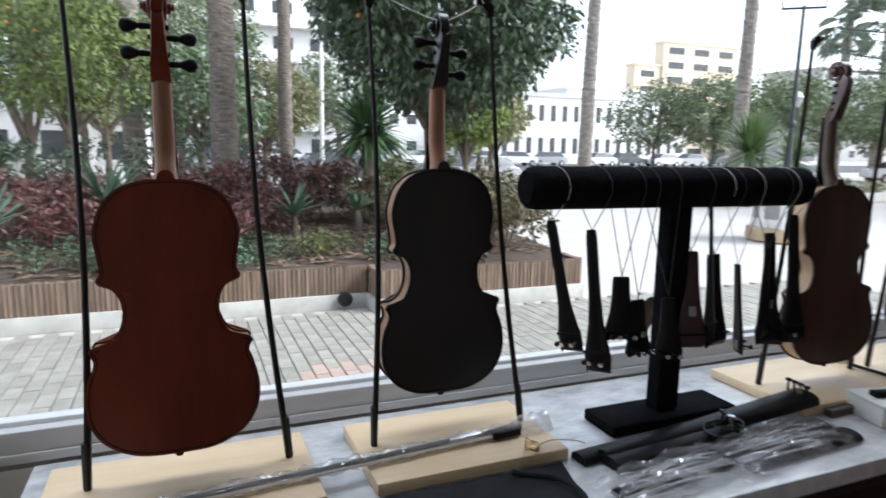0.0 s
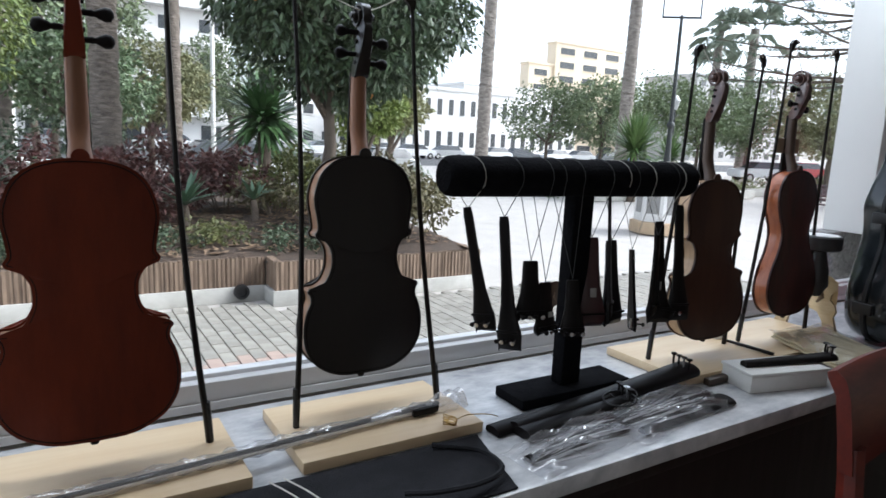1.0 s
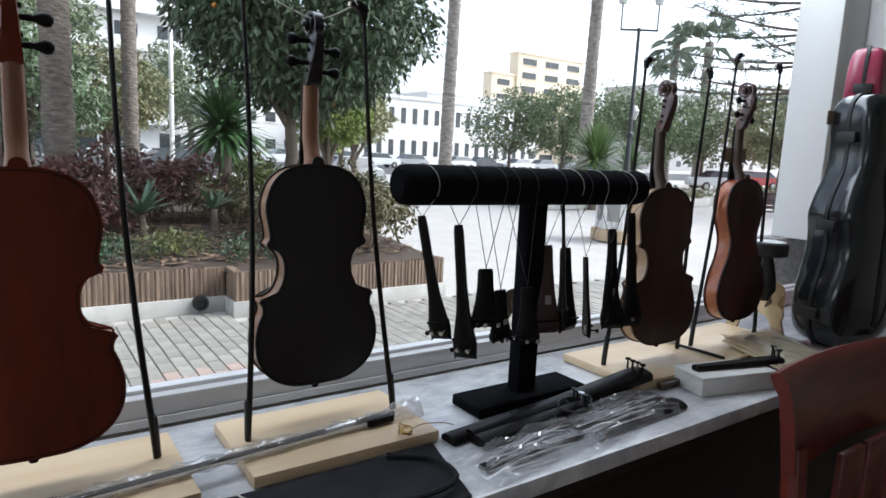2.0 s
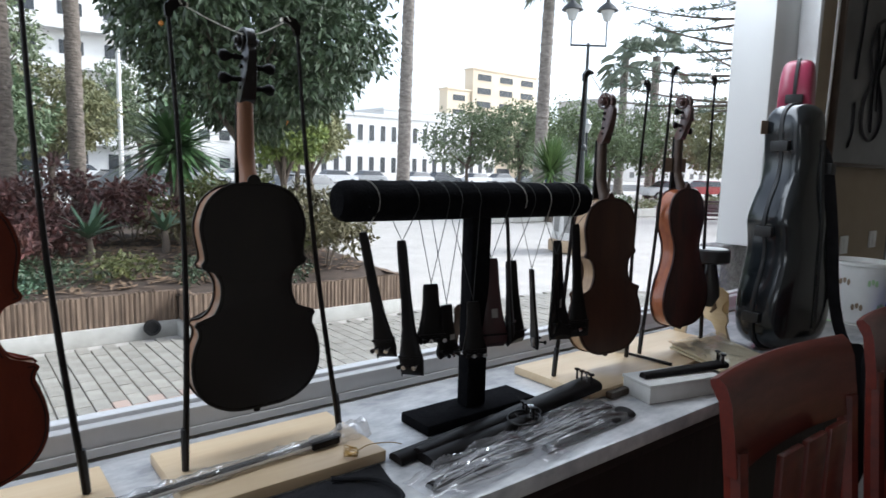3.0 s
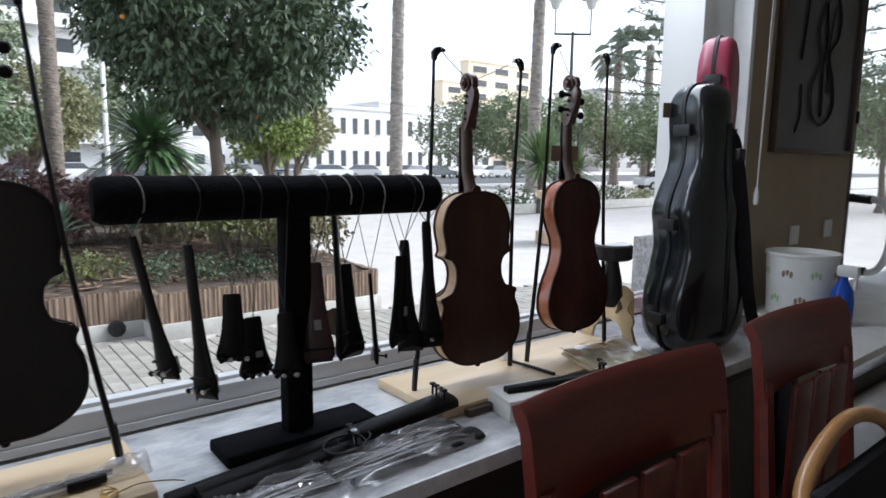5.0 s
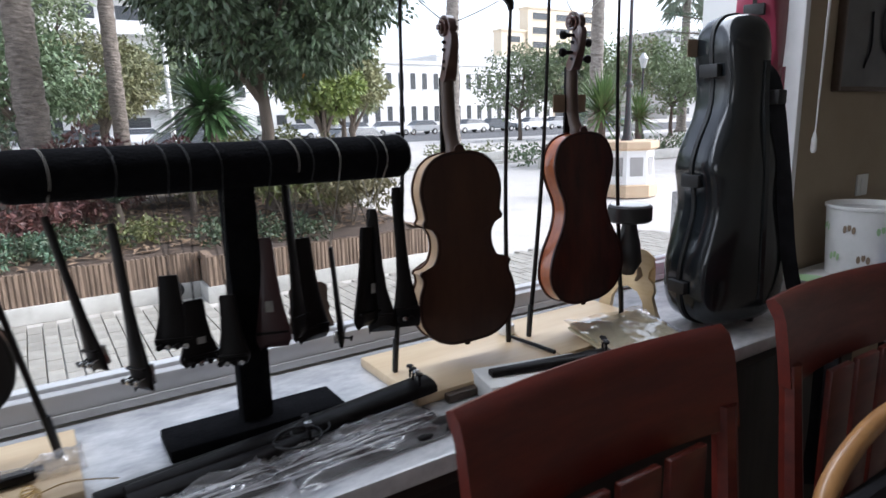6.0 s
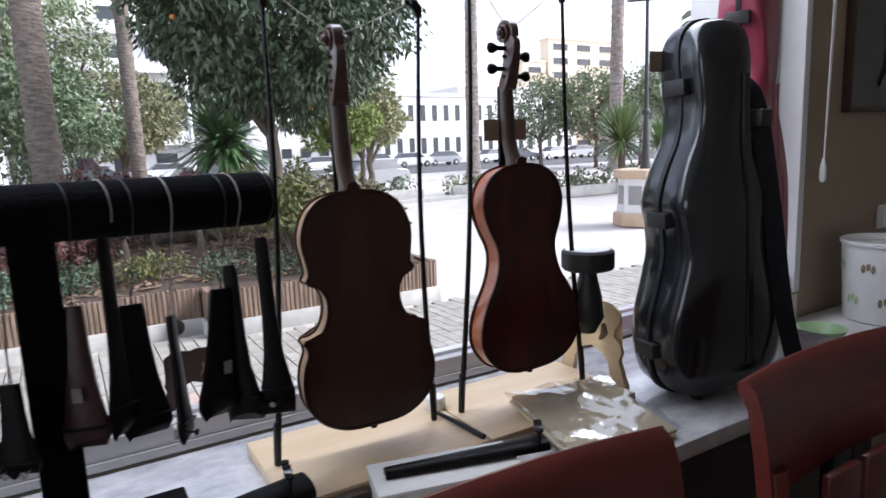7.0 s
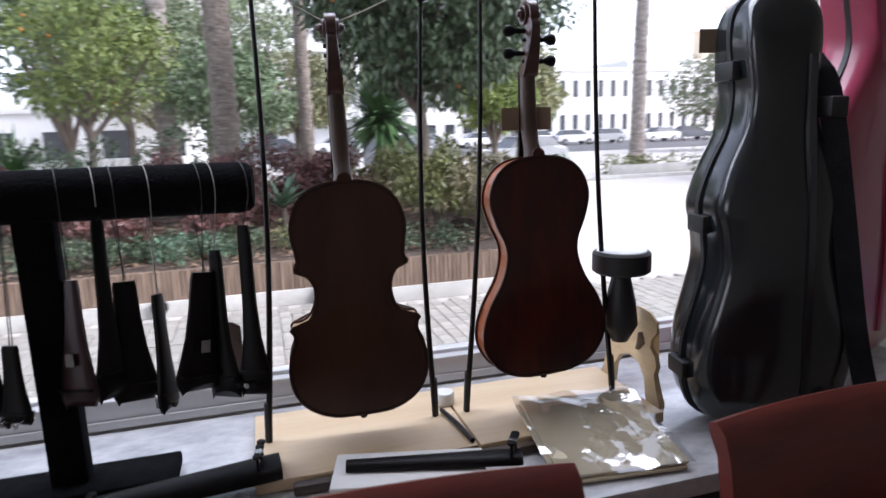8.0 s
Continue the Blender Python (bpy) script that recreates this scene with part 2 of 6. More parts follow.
def lathe(bm, prof, n=24, m=None):
    """Turned shape from (radius, height) pairs."""
    rings = []
    for r, z in prof:
        rings.append([bm.verts.new((r * math.cos(2 * math.pi * k / n), r * math.sin(2 * math.pi * k / n), z)) for k in range(n)])
    for a, b in zip(rings, rings[1:]):
        for k in range(n):
            bm.faces.new((a[k], a[(k + 1) % n], b[(k + 1) % n], b[k]))
    bm.faces.new(rings[0][::-1])
    bm.faces.new(rings[-1])
    if m is not None:
        bmesh.ops.transform(bm, matrix=m, verts=[v for r in rings for v in r])
    return bm


def spline(ctrl, steps=6):
    """Smooth open curve through points."""
    c = [Vector(p) for p in ctrl]
    c = [2 * c[0] - c[1]] + c + [2 * c[-1] - c[-2]]
    out = []
    for i in range(1, len(c) - 2):
        for s in range(steps):
            t = s / steps
            p0, p1, p2, p3 = c[i - 1:i + 3]
            out.append(0.5 * (2 * p1 + (p2 - p0) * t + (2 * p0 - 5 * p1 + 4 * p2 - p3) * t * t + (3 * p1 - p0 - 3 * p2 + p3) * t ** 3))
    return out + [c[-2]]


def plate(bm, outline, y0, y1, arch=0.0, inset=0.6):
    """A plate with an outline in x, z, between y0 and y1; arch swells its y0 side."""
    n = len(outline)
    cx, cz = sum(p[0] for p in outline) / n, sum(p[1] for p in outline) / n
    sgn = -1 if y0 < y1 else 1
    back = [bm.verts.new((x, y1, z)) for x, z in outline]
    edge = [bm.verts.new((x, y0, z)) for x, z in outline]
    for k in range(n):
        bm.faces.new((back[k], back[(k + 1) % n], edge[(k + 1) % n], edge[k]))
    prev = edge
    if arch:
        for s, a in ((0.93, 0.1), (0.8, 0.45), (0.6, 0.78), (0.3, 0.97)):
            ring = [bm.verts.new((x * s, y0 + sgn * arch * a, cz + (z - cz) * (0.12 + 0.88 * s))) for x, z in outline]
            for k in range(n):
                bm.faces.new((prev[k], prev[(k + 1) % n], ring[(k + 1) % n], ring[k]))
            prev = ring
    bm.faces.new(prev)
    bm.faces.new(back[::-1])
    return bm

# ---- the room ----
def setting(name, bm, material, label, category, smooth=True):
    return tagged(part(name, bm, material, None, "", smooth), label, category, "", "structure")


FLOOR_Z, TOP = 0.0, 0.80      # shop floor, marble top
GROUND = -0.60                # square outside
setting("floor", boxed(-3.2, 5.6, -4.4, 0.93, -0.12, FLOOR_Z), M_FLOOR, "brown tiled shop floor", "floor", False)
setting("ceiling", boxed(-3.2, 5.6, -4.4, 1.13, 2.75, 2.87), M_CEIL, "white painted shop ceiling", "ceiling", False)
bm = boxed(-3.2, 5.6, -4.55, -4.4, -0.12, 2.75)
setting("wall_south", bm, M_INT, "cream painted back wall of the shop", "wall", False)
# unseen wall; the gap in it is only there for the added fill lamp
bm = bmesh.new()
for y0, y1, z0, z1 in ((-4.55, -3.25, -0.6, 2.75), (-0.75, 1.13, -0.6, 2.75), (-3.25, -0.75, -0.6, 0.85), (-3.25, -0.75, 2.25, 2.75)):
    box(bm, -3.35, -3.2, y0, y1, z0, z1)
setting("wall_west", bm, M_INT, "cream painted side wall of the shop", "wall", False)
setting("wall_east", boxed(5.6, 5.75, -4.55, 1.13, -0.6, 2.75), M_INT, "cream painted end wall of the shop", "wall", False)
bm = bmesh.new()
box(bm, -3.2, 2.82, 0.90, 1.06, GROUND, 0.795)
box(bm, -3.2, 2.82, 0.90, 1.06, 2.45, 2.75)
box(bm, -3.2, -2.2, 0.90, 1.06, 0.795, 2.45)
setting("wall_north", bm, M_INT, "low shop front wall under the window", "wall", False)
setting("wall_pier", boxed(2.823, 3.99, 0.95, 1.15, GROUND, 2.75, 0.004), M_WALL, "beige painted wall pier beside the window", "wall", False)
bm = bmesh.new()
box(bm, 3.99, 5.6, 0.95, 1.15, 2.35, 2.75)
box(bm, 5.56, 5.6, 0.95, 1.15, GROUND, 2.35)
box(bm, 3.99, 5.56, 0.95, 1.15, GROUND, -0.02)
setting("wall_door", bm, M_WALL, "beige painted wall round the glass door", "wall", False)

# shop window: grey rail, white outer bead, jambs and one large pane
window = thing("window_1", "large shop window with grey aluminium frame and one clear pane", "window", kind="structure")
bm = bmesh.new()
box(bm, -2.2, 2.79, 0.905, 0.930, 0.803, 0.852, 0.004)
box(bm, -2.2, 2.79, 0.899, 0.905, 0.803, 0.818, 0.002)
part("bottom_rail", bm, M_ALU, window)
part("glazing_bead", boxed(-2.2, 2.79, 0.932, 0.958, 0.803, 0.858, 0.003), M_WHITEALU, window, "white glazing bead")
part("top_rail", boxed(-2.2, 2.79, 0.905, 0.965, 2.38, 2.45, 0.004), M_ALU, window)
part("jamb", boxed(2.792, 2.822, 0.895, 0.970, 0.803, 2.45, 0.004), M_WHITEALU, window, "white lacquered jamb")
part("jamb", boxed(-2.26, -2.202, 0.895, 0.970, 0.803, 2.45, 0.004), M_WHITEALU, window, "white lacquered jamb")
pane = part("pane", boxed(-2.2, 2.79, 0.960, 0.966, 0.80, 2.44), M_GLASS, window, "clear glass")
pane.visible_shadow = False

# glass door with a D-shaped pull handle
door = thing("door_1", "glass shop door with dark metal frame and curved pull handle", "door", kind="structure")
bm = bmesh.new()
box(bm, 3.995, 4.05, 0.955, 1.03, -0.015, 2.34, 0.004)
box(bm, 4.05, 5.50, 0.96, 1.03, 2.26, 2.34, 0.004)
box(bm, 4.05, 5.50, 0.96, 1.03, -0.015, 0.10, 0.004)
part("door_frame", bm, mat("bronze_frame", (0.06, 0.05, 0.045), (0.045, 0.038, 0.034), 0.4, 8, metal=0.4), door)
part("closing_stile", boxed(5.50, 5.555, 0.96, 1.03, -0.015, 2.34, 0.004), M_WHITEALU, door, "white lacquered stile")
dp = part("pane", boxed(4.05, 5.50, 0.99, 0.998, 0.10, 2.26), M_GLASS, door, "clear glass")
dp.visible_shadow = False
HX = 4.085
handle = part("handle", tubed(spline([(HX, 0.99, 1.125), (HX, 0.90, 1.125), (HX, 0.825, 1.105), (HX, 0.785, 1.04), (HX, 0.775, 0.94), (HX, 0.785, 0.84), (HX, 0.825, 0.765), (HX, 0.90, 0.745), (HX, 0.99, 0.745)], 5), 0.017, 10), M_WHITEALU, door, "white curved pull handle")
for hz in (1.125, 0.745):
    part("grip_end", tubed([(HX, 0.988, hz), (HX, 0.868, hz - (0.010 if hz > 1 else -0.010))], 0.022, 10), M_RUB, handle, "black sleeve")
for hz in (0.60, 1.52):
    part("frame_catch", boxed(4.018, 4.03, 0.94, 0.954, hz - 0.03, hz + 0.03, 0.002), M_RUB, door, "small black catch")

# marble window shelf on a dark front
shelf = thing("window_shelf", "long white marble window shelf with dark panelled front", "counter", kind="structure")
bm = bmesh.new()
box(bm, -0.11, 2.46, 0.455, 0.898, 0.768, TOP, 0.006)
part("marble_slab", bm, M_MARBLE, shelf)
part("front_panel", boxed(-0.06, 2.44, 0.50, 0.898, 0.0, 0.766, 0.003), M_DARKWOOD, shelf, "dark wooden front")
part("edge_strip", boxed(-0.105, 2.45, 0.475, 0.499, 0.735, 0.766, 0.004), M_DARKWOOD, shelf, "dark lip under the slab")

# framed print and switches on the pier
print_ = thing("framed_print", "dark framed print hanging on the beige pier", "picture")
bm = bmesh.new()
for x0, x1, z0, z1 in ((3.10, 3.118, 1.335, 2.45), (3.902, 3.92, 1.335, 2.45), (3.118, 3.902, 1.335, 1.352), (3.118, 3.902, 2.433, 2.45)):
    box(bm, x0, x1, 0.920, 0.948, z0, z1, 0.003)
part("frame", bm, M_PICFRAME, print_)
part("sheet", boxed(3.118, 3.902, 0.936, 0.946, 1.352, 2.433), M_PICTURE, print_, "dark grey print")
bm = bmesh.new()
for pts, th in (([(3.50, 1.98), (3.62, 2.02), (3.68, 1.94), (3.66, 1.84), (3.58, 1.76), (3.64, 1.66), (3.66, 1.54), (3.56, 1.46), (3.44, 1.50), (3.42, 1.62), (3.50, 1.74), (3.45, 1.86), (3.50, 1.98)], 0.010),
                ([(3.36, 2.20), (3.35, 2.02), (3.33, 1.84), (3.31, 1.72)], 0.009), ([(3.52, 1.98), (3.55, 1.84), (3.53, 1.7), (3.55, 1.5)], 0.012), ([(3.62, 1.98), (3.58, 1.80), (3.60, 1.60)], 0.006), ([(3.33, 1.62), (3.34, 1.50), (3.30, 1.42)], 0.007)):
    tube(bm, spline([(x, 0.934, z) for x, z in pts], 5), th, 6, flat=0.3)
part("drawn_shape", bm, M_CHARCOAL, print_, "dark drawn outline")
for x, z in ((3.41, 0.975), (3.775, 0.985)):
    sw = thing("wall_switch", "white wall switch plate on the beige pier", "switch", group="switch plates")
    part("plate", boxed(x - 0.042, x + 0.042, 0.940, 0.949, z - 0.042, z + 0.042, 0.003), M_WHITE, sw)
    part("rocker", boxed(x - 0.022, x + 0.022, 0.936, 0.940, z - 0.03, z + 0.03, 0.002), M_WHITE, sw)
blind = thing("blind_cord", "white blind cord with a plastic toggle hanging by the window", "cord")
part("cord", tubed([(2.90, 0.875, 2.70), (2.892, 0.875, 1.9), (2.88, 0.875, 1.20)], 0.0025, 6), M_WHITE, blind)
part("cord", tubed([(2.925, 0.875, 2.70), (2.91, 0.875, 1.9), (2.884, 0.877, 1.20)], 0.0025, 6), M_WHITE, blind)
part("toggle", lathe(bmesh.new(), [(0.006, 0), (0.010, 0.01), (0.009, 0.045), (0.004, 0.07)], 12, Matrix.Translation((2.88, 0.876, 1.13))), M_WHITE, blind, "white plastic toggle")


# ---- violins ----
def half(pts, steps):
    return [(p[0], p[1]) for p in spline([(x, z, 0) for x, z in pts], steps)]


def violin_outline(corners=True, k=1.0, grow=0.0):
    if corners:
        low = half([(0.0, 0.0), (0.045, 0.003), (0.080, 0.020), (0.099, 0.047), (0.1035, 0.078), (0.099, 0.105), (0.0915, 0.124), (0.0925, 0.136), (0.0965, 0.142)], 4)
        mid = half([(0.0935, 0.146), (0.080, 0.1475), (0.067, 0.156), (0.058, 0.174), (0.0555, 0.192), (0.058, 0.208), (0.066, 0.221), (0.076, 0.2265), (0.0815, 0.228)], 4)
        up = half([(0.0835, 0.2325), (0.0785, 0.241), (0.080, 0.258), (0.0838, 0.282), (0.082, 0.302), (0.072, 0.327), (0.053, 0.345), (0.027, 0.354), (0.0, 0.356)], 4)
        right = low + mid + up
    else:
        right = half([(0.0, 0.0), (0.045, 0.003), (0.084, 0.020), (0.106, 0.052), (0.108, 0.085), (0.095, 0.122), (0.072, 0.160), (0.061, 0.195), (0.063, 0.222), (0.076, 0.252), (0.085, 0.285), (0.082, 0.310), (0.070, 0.332), (0.050, 0.347), (0.025, 0.354), (0.0, 0.356)], 4)
    pts = right + [(-x, z) for x, z in right[-2:0:-1]]
    if grow:
        c = 0.178
        out, n = [], len(pts)
        for i, (x, z) in enumerate(pts):
            a, b = pts[i - 1], pts[(i + 1) % n]
            d = Vector((b[1] - a[1], a[0] - b[0]))
            d = d.normalized() * grow if d.length > 1e-9 else Vector((0, 0))
            out.append((x + d[0], z + d[1]))
        pts = out
    return [(x * k, z * k) for x, z in pts]


def violin(label, at, rz, back, ribs, neck, corners=True, k=1.0, pegs=4, ry=0.0, rx=-3.0):
    """Back faces -y; the origin is the lower end of the body."""
    v = thing("violin", label, "violin", at, rz, rx, ry, group="hanging violins")
    o, r = violin_outline(corners, k, 0.0022), violin_outline(corners, k, -0.0008)
    part("back", plate(bmesh.new(), o, -0.015, -0.011, 0.0035), back, v)
    bm = bmesh.new()
    pf = violin_outline(corners, k, -0.0022)
    tube(bm, [(x, -0.0151, z) for x, z in pf] + [(pf[0][0], -0.0151, pf[0][1])], 0.0009, 5)
    part("purfling", bm, M_EBONY, v, "dark inlaid line along the edge")
    part("end_button", lathe(bmesh.new(), [(0.0035, -0.004), (0.004, 0.004), (0.0065, 0.007), (0.005, 0.012)], 12, Matrix.Translation((0, 0.004, 0)) @ Matrix.Rotation(radians(180), 4, 'X')), M_EBONY, v)
    bm = bmesh.new()
    n = len(r)
    for lo, hi in ((-0.0112, 0.0195),):
        a = [bm.verts.new((x, lo, z)) for x, z in r]
        b = [bm.verts.new((x, hi, z)) for x, z in r]
        for i in range(n):
            bm.faces.new((a[i], a[(i + 1) % n], b[(i + 1) % n], b[i]))
    part("ribs", bm, ribs, v)
    part("top", plate(bmesh.new(), o, 0.0235, 0.0197, 0.010), back, v)
    Z = 0.356 * k
    bm = bmesh.new()
    lathe(bm, [(0.0105, 0), (0.0105, 0.0035)], 20, Matrix.Translation((0, -0.0113, Z + 0.003)) @ Matrix.Rotation(radians(90), 4, 'X'))
    part("button", bm, back, v)
    # neck: heel and shaft
    bm = bmesh.new()
    rings = []
    for z, y, w, d in ((Z - 0.004, 0.004, 0.0155, 0.014), (Z + 0.010, 0.006, 0.0135, 0.013), (Z + 0.022, 0.010, 0.0125, 0.010), (Z + 0.045, 0.014, 0.0130, 0.0085),
                       (Z + 0.090, 0.013, 0.0124, 0.0083), (Z + 0.132, 0.011, 0.0118, 0.0085)):
        rings.append([bm.verts.new((w * math.cos(a), y - d * math.sin(a), z)) for a in [math.pi * i / 10 for i in range(11)]] + [bm.verts.new((-w, y + 0.006, z)), bm.verts.new((w, y + 0.006, z))])
    for a, b in zip(rings, rings[1:]):
        for i in range(13):
            bm.faces.new((a[i], a[(i + 1) % 13], b[(i + 1) % 13], b[i]))
    bm.faces.new(rings[0]), bm.faces.new(rings[-1])
    part("neck", bm, neck, v)
    bm = bmesh.new()
    fb = [(0.0122, Z + 0.134, 0.0175), (0.0150, Z + 0.0, 0.026), (0.0200, Z - 0.125, 0.043)]
    rows = [[bm.verts.new((x, y + dy, z)) for x, dy in ((-w, 0), (-w, 0.005), (0, 0.0085), (w, 0.005), (w, 0))] for w, z, y in fb]
    for a, b in zip(rows, rows[1:]):
        for i in range(5):
            bm.faces.new((a[i], a[(i + 1) % 5], b[(i + 1) % 5], b[i]))
    bm.faces.new(rows[0]), bm.faces.new(rows[-1])
    part("fingerboard", bm, M_EBONY, v, "black fingerboard")
    # pegbox: a side profile, wide at the chin and narrow at the throat
    head_wood = M_SCROLL if back in (M_BROWNV, M_REDBR) else back
    bm = bmesh.new()
    side = [(0.006, 0.125), (0.0, 0.130), (-0.006, 0.141), (-0.0125, 0.155), (-0.0185, 0.171), (-0.0225, 0.186), (-0.0235, 0.202), (-0.013, 0.212), (0.001, 0.208), (0.003, 0.195), (0.0055, 0.178), (0.0105, 0.158), (0.0195, 0.139), (0.019, 0.128)]
    side = [(p[0], p[1]) for p in spline([(y, z, 0) for y, z in side] + [(side[0][0], side[0][1], 0)], 3)][:-1]
    layers = []
    for f, inset in ((-1.0, 0.86), (-0.86, 1.0), (0.86, 1.0), (1.0, 0.86)):
        row = []
        for y, z in side:
            w = 0.0122 - 0.0048 * min(1.0, max(0.0, (z - 0.128) / 0.075))
            row.append(bm.verts.new((f * w, -0.002 + (y + 0.002) * inset, Z + 0.17 + (z - 0.17) * (0.97 + 0.03 * inset))))
        layers.append(row)
    m_ = len(side)
    for a, b in zip(layers, layers[1:]):
        for i in range(m_):
            bm.faces.new((a[i], a[(i + 1) % m_], b[(i + 1) % m_], b[i]))
    bm.faces.new(layers[0][::-1]), bm.faces.new(layers[-1])
    pegbox = part("pegbox", bm, head_wood, v)
    # dark plugs through the pegbox stand for the shade inside the peg holes
    for i, z in enumerate((0.148, 0.160, 0.180, 0.193)):
        bm = bmesh.new()
        lathe(bm, [(0.0030, -0.0126), (0.0034, 0.0), (0.0030, 0.0126)], 12, Matrix.Translation((0, 0.003 - 0.10 * (z - 0.148), Z + z)) @ Matrix.Rotation(radians(90), 4, 'Y'))
        part("peg_hole_bush", bm, M_EBONY, pegbox)
    # scroll: a band that winds inwards and grows wider towards the eye
    bm = bmesh.new()
    rings = []
    for i in range(73):
        q = i / 72
        a = radians(205 - 900 * q)
        r_, xo, th = 0.0228 * (1 - 0.80 * q ** 0.9), 0.0074 + 0.0125 * q ** 1.2, 0.0052 - 0.0025 * q
        rings.append([bm.verts.new((x, 0.0005 + rr_ * math.cos(a), Z + 0.2185 + rr_ * math.sin(a)))
                      for rr_, x in ((r_, -xo * 0.93), (r_, xo * 0.93), (r_ - 0.0012, xo), (r_ - th, xo - 0.0006), (r_ - th, -xo + 0.0006), (r_ - 0.0012, -xo))])
    for a, b in zip(rings, rings[1:]):
        for k_ in range(6):
            bm.faces.new((a[k_], a[(k_ + 1) % 6], b[(k_ + 1) % 6], b[k_]))
    bm.faces.new(rings[0]), bm.faces.new(rings[-1])
    lathe(bm, [(0.0030, -0.0205), (0.0048, -0.0198), (0.0048, 0.0198), (0.0030, 0.0205)], 16, Matrix.Translation((0, 0.0005, Z + 0.2185)) @ Matrix.Rotation(radians(90), 4, 'Y'))
    part("scroll", bm, head_wood, pegbox)
    for i, (z, s) in enumerate(((0.148, 1), (0.160, -1), (0.180, 1), (0.193, -1))[:pegs]):
        bm = bmesh.new()
        lathe(bm, [(0.0032, -0.016), (0.0040, 0.014), (0.0048, 0.016), (0.0034, 0.019), (0.006, 0.024), (0.0092, 0.031), (0.0082, 0.038), (0.0035, 0.041)], 12,
              Matrix.Translation((s * 0.004, 0.003 - 0.10 * (z - 0.148), Z + z)) @ Matrix.Rotation(radians(90 * s), 4, 'Y') @ Matrix.Diagonal((1, 0.62, 1, 1)))
        part("peg", bm, M_EBONY, v, "black tuning peg")
    return v


VIOLINS = [  # label, foot, turn, back, ribs, neck, corners, size, pegs
    ("red-brown varnished violin hanging by a string, seen from behind", (0.096, 0.733, 0.870), -1, M_VARN, M_RIB, M_NECK, True, 1.02, 4),
    ("near-black varnished violin hanging by a string with pale ribs", (0.495, 0.764, 0.890), 0, M_DARKV, M_RIB, M_NECK, True, 1.0, 4),
    ("dark brown violin with pale maple ribs hanging by a string", (1.3165, 0.697, 0.863), -4, M_BROWNV, M_RIBPALE, M_NECKDK, True, 1.0, 0, -1.5),
    ("cornerless red-brown violin with orange ribs hanging by a string", (1.622, 0.692, 0.887), 2, M_REDBR, M_RIBRED, M_NECKDK, False, 1.0, 4, -1.2),
]
for args in VIOLINS:
    violin(*args)


# ---- bows standing in boards ----
def bow(foot, tip, turn=0.0):
    """A bow stick from its foot in the board up to the head; origin at the foot."""
    f, t = Vector(foot), Vector(tip)
    b = thing("violin_bow", "dark wooden bow stick standing upright in a beech board", "bow", foot, group="upright bows")
    d = t - f
    n = 14
    pts, rad = [], []
    for i in range(n + 1):
        q = i / n
        pts.append(d * q + Vector((0.010, 0.0, 0)) * math.sin(math.pi * q) * (-1 if turn > 90 else 1))
        rad.append(0.0050 - 0.0020 * q)
    pts[0] = pts[0] + Vector((0, 0, -0.012))
    part("stick", tubed(pts, rad, 8), M_BOW, b)
    part("grip", tubed([d * 0.002, d * 0.06, d * 0.1], [0.0054, 0.0054, 0.0050], 8), M_RUB, b, "black leather grip")
    m = Matrix.Translation(d) @ Matrix.Rotation(radians(turn), 4, 'Z')
    bm = bmesh.new()
    prof = [(-0.004, -0.010), (-0.0045, 0.004), (0.002, 0.012), (0.012, 0.015), (0.024, 0.011), (0.0245, 0.007), (0.014, 0.004), (0.006, -0.004), (0.004, -0.012)]
    for w, s in ((0.0035, 1),):
        A = [bm.verts.new((x, -w, z)) for x, z in prof]
        B = [bm.verts.new((x, w, z)) for x, z in prof]
        k = len(prof)
        for i in range(k):
            bm.faces.new((A[i], A[(i + 1) % k], B[(i + 1) % k], B[i]))
        bm.faces.new(A[::-1]), bm.faces.new(B)
    bmesh.ops.transform(bm, matrix=m, verts=bm.verts)
    part("head", bm, M_BOW, b)
    bm = boxed(0.0235, 0.0255, -0.0036, 0.0036, 0.006, 0.0115, m=m)
    part("tip_plate", bm, M_IVORY, b, "pale tip plate")
    return b


FEET = [(-0.02, 0.752), (0.246, 0.751), (0.374, 0.741), (0.635, 0.744), (1.171, 0.728), (1.440, 0.727), (1.494, 0.726), (1.764, 0.711)]
TIPS = [(-0.006, 0.735, 1.490), (0.197, 0.725, 1.470), (0.361, 0.725, 1.478), (0.545, 0.722, 1.480), (1.197, 0.707, 1.480), (1.434, 0.710, 1.482), (1.524, 0.705, 1.527), (1.709, 0.698, 1.522)]
TURNS = [0, 180, 0, 180, 0, 180, 0, 180]
for f, t, a in zip(FEET, TIPS, TURNS):
    bow((*f, 0.82), t, a)


def board(x0, x1, y0, y1, label):
    b = thing("beech_board", label, "board", ((x0 + x1) / 2, (y0 + y1) / 2, TOP), group="bow boards")
    w, d = (x1 - x0) / 2, (y1 - y0) / 2
    part("plank", boxed(-w, w, -d, d, 0.001, 0.0202, 0.003), M_BOARD, b)


board(-0.075, 0.276, 0.625, 0.832, "pale beech board holding two upright bows")
board(0.346, 0.657, 0.628, 0.832, "pale beech board holding two upright bows")
board(1.150, 1.475, 0.610, 0.832, "long pale beech board holding two upright bows")
board(1.478, 1.800, 0.610, 0.832, "long pale beech board holding two upright bows")


# strings that carry the violins
def sagging(a, b, drop, n=8):
    a, b = Vector(a), Vector(b)
    return [a.lerp(b, i / n) - Vector((0, 0, drop * 4 * (i / n) * (1 - i / n))) for i in range(n + 1)]


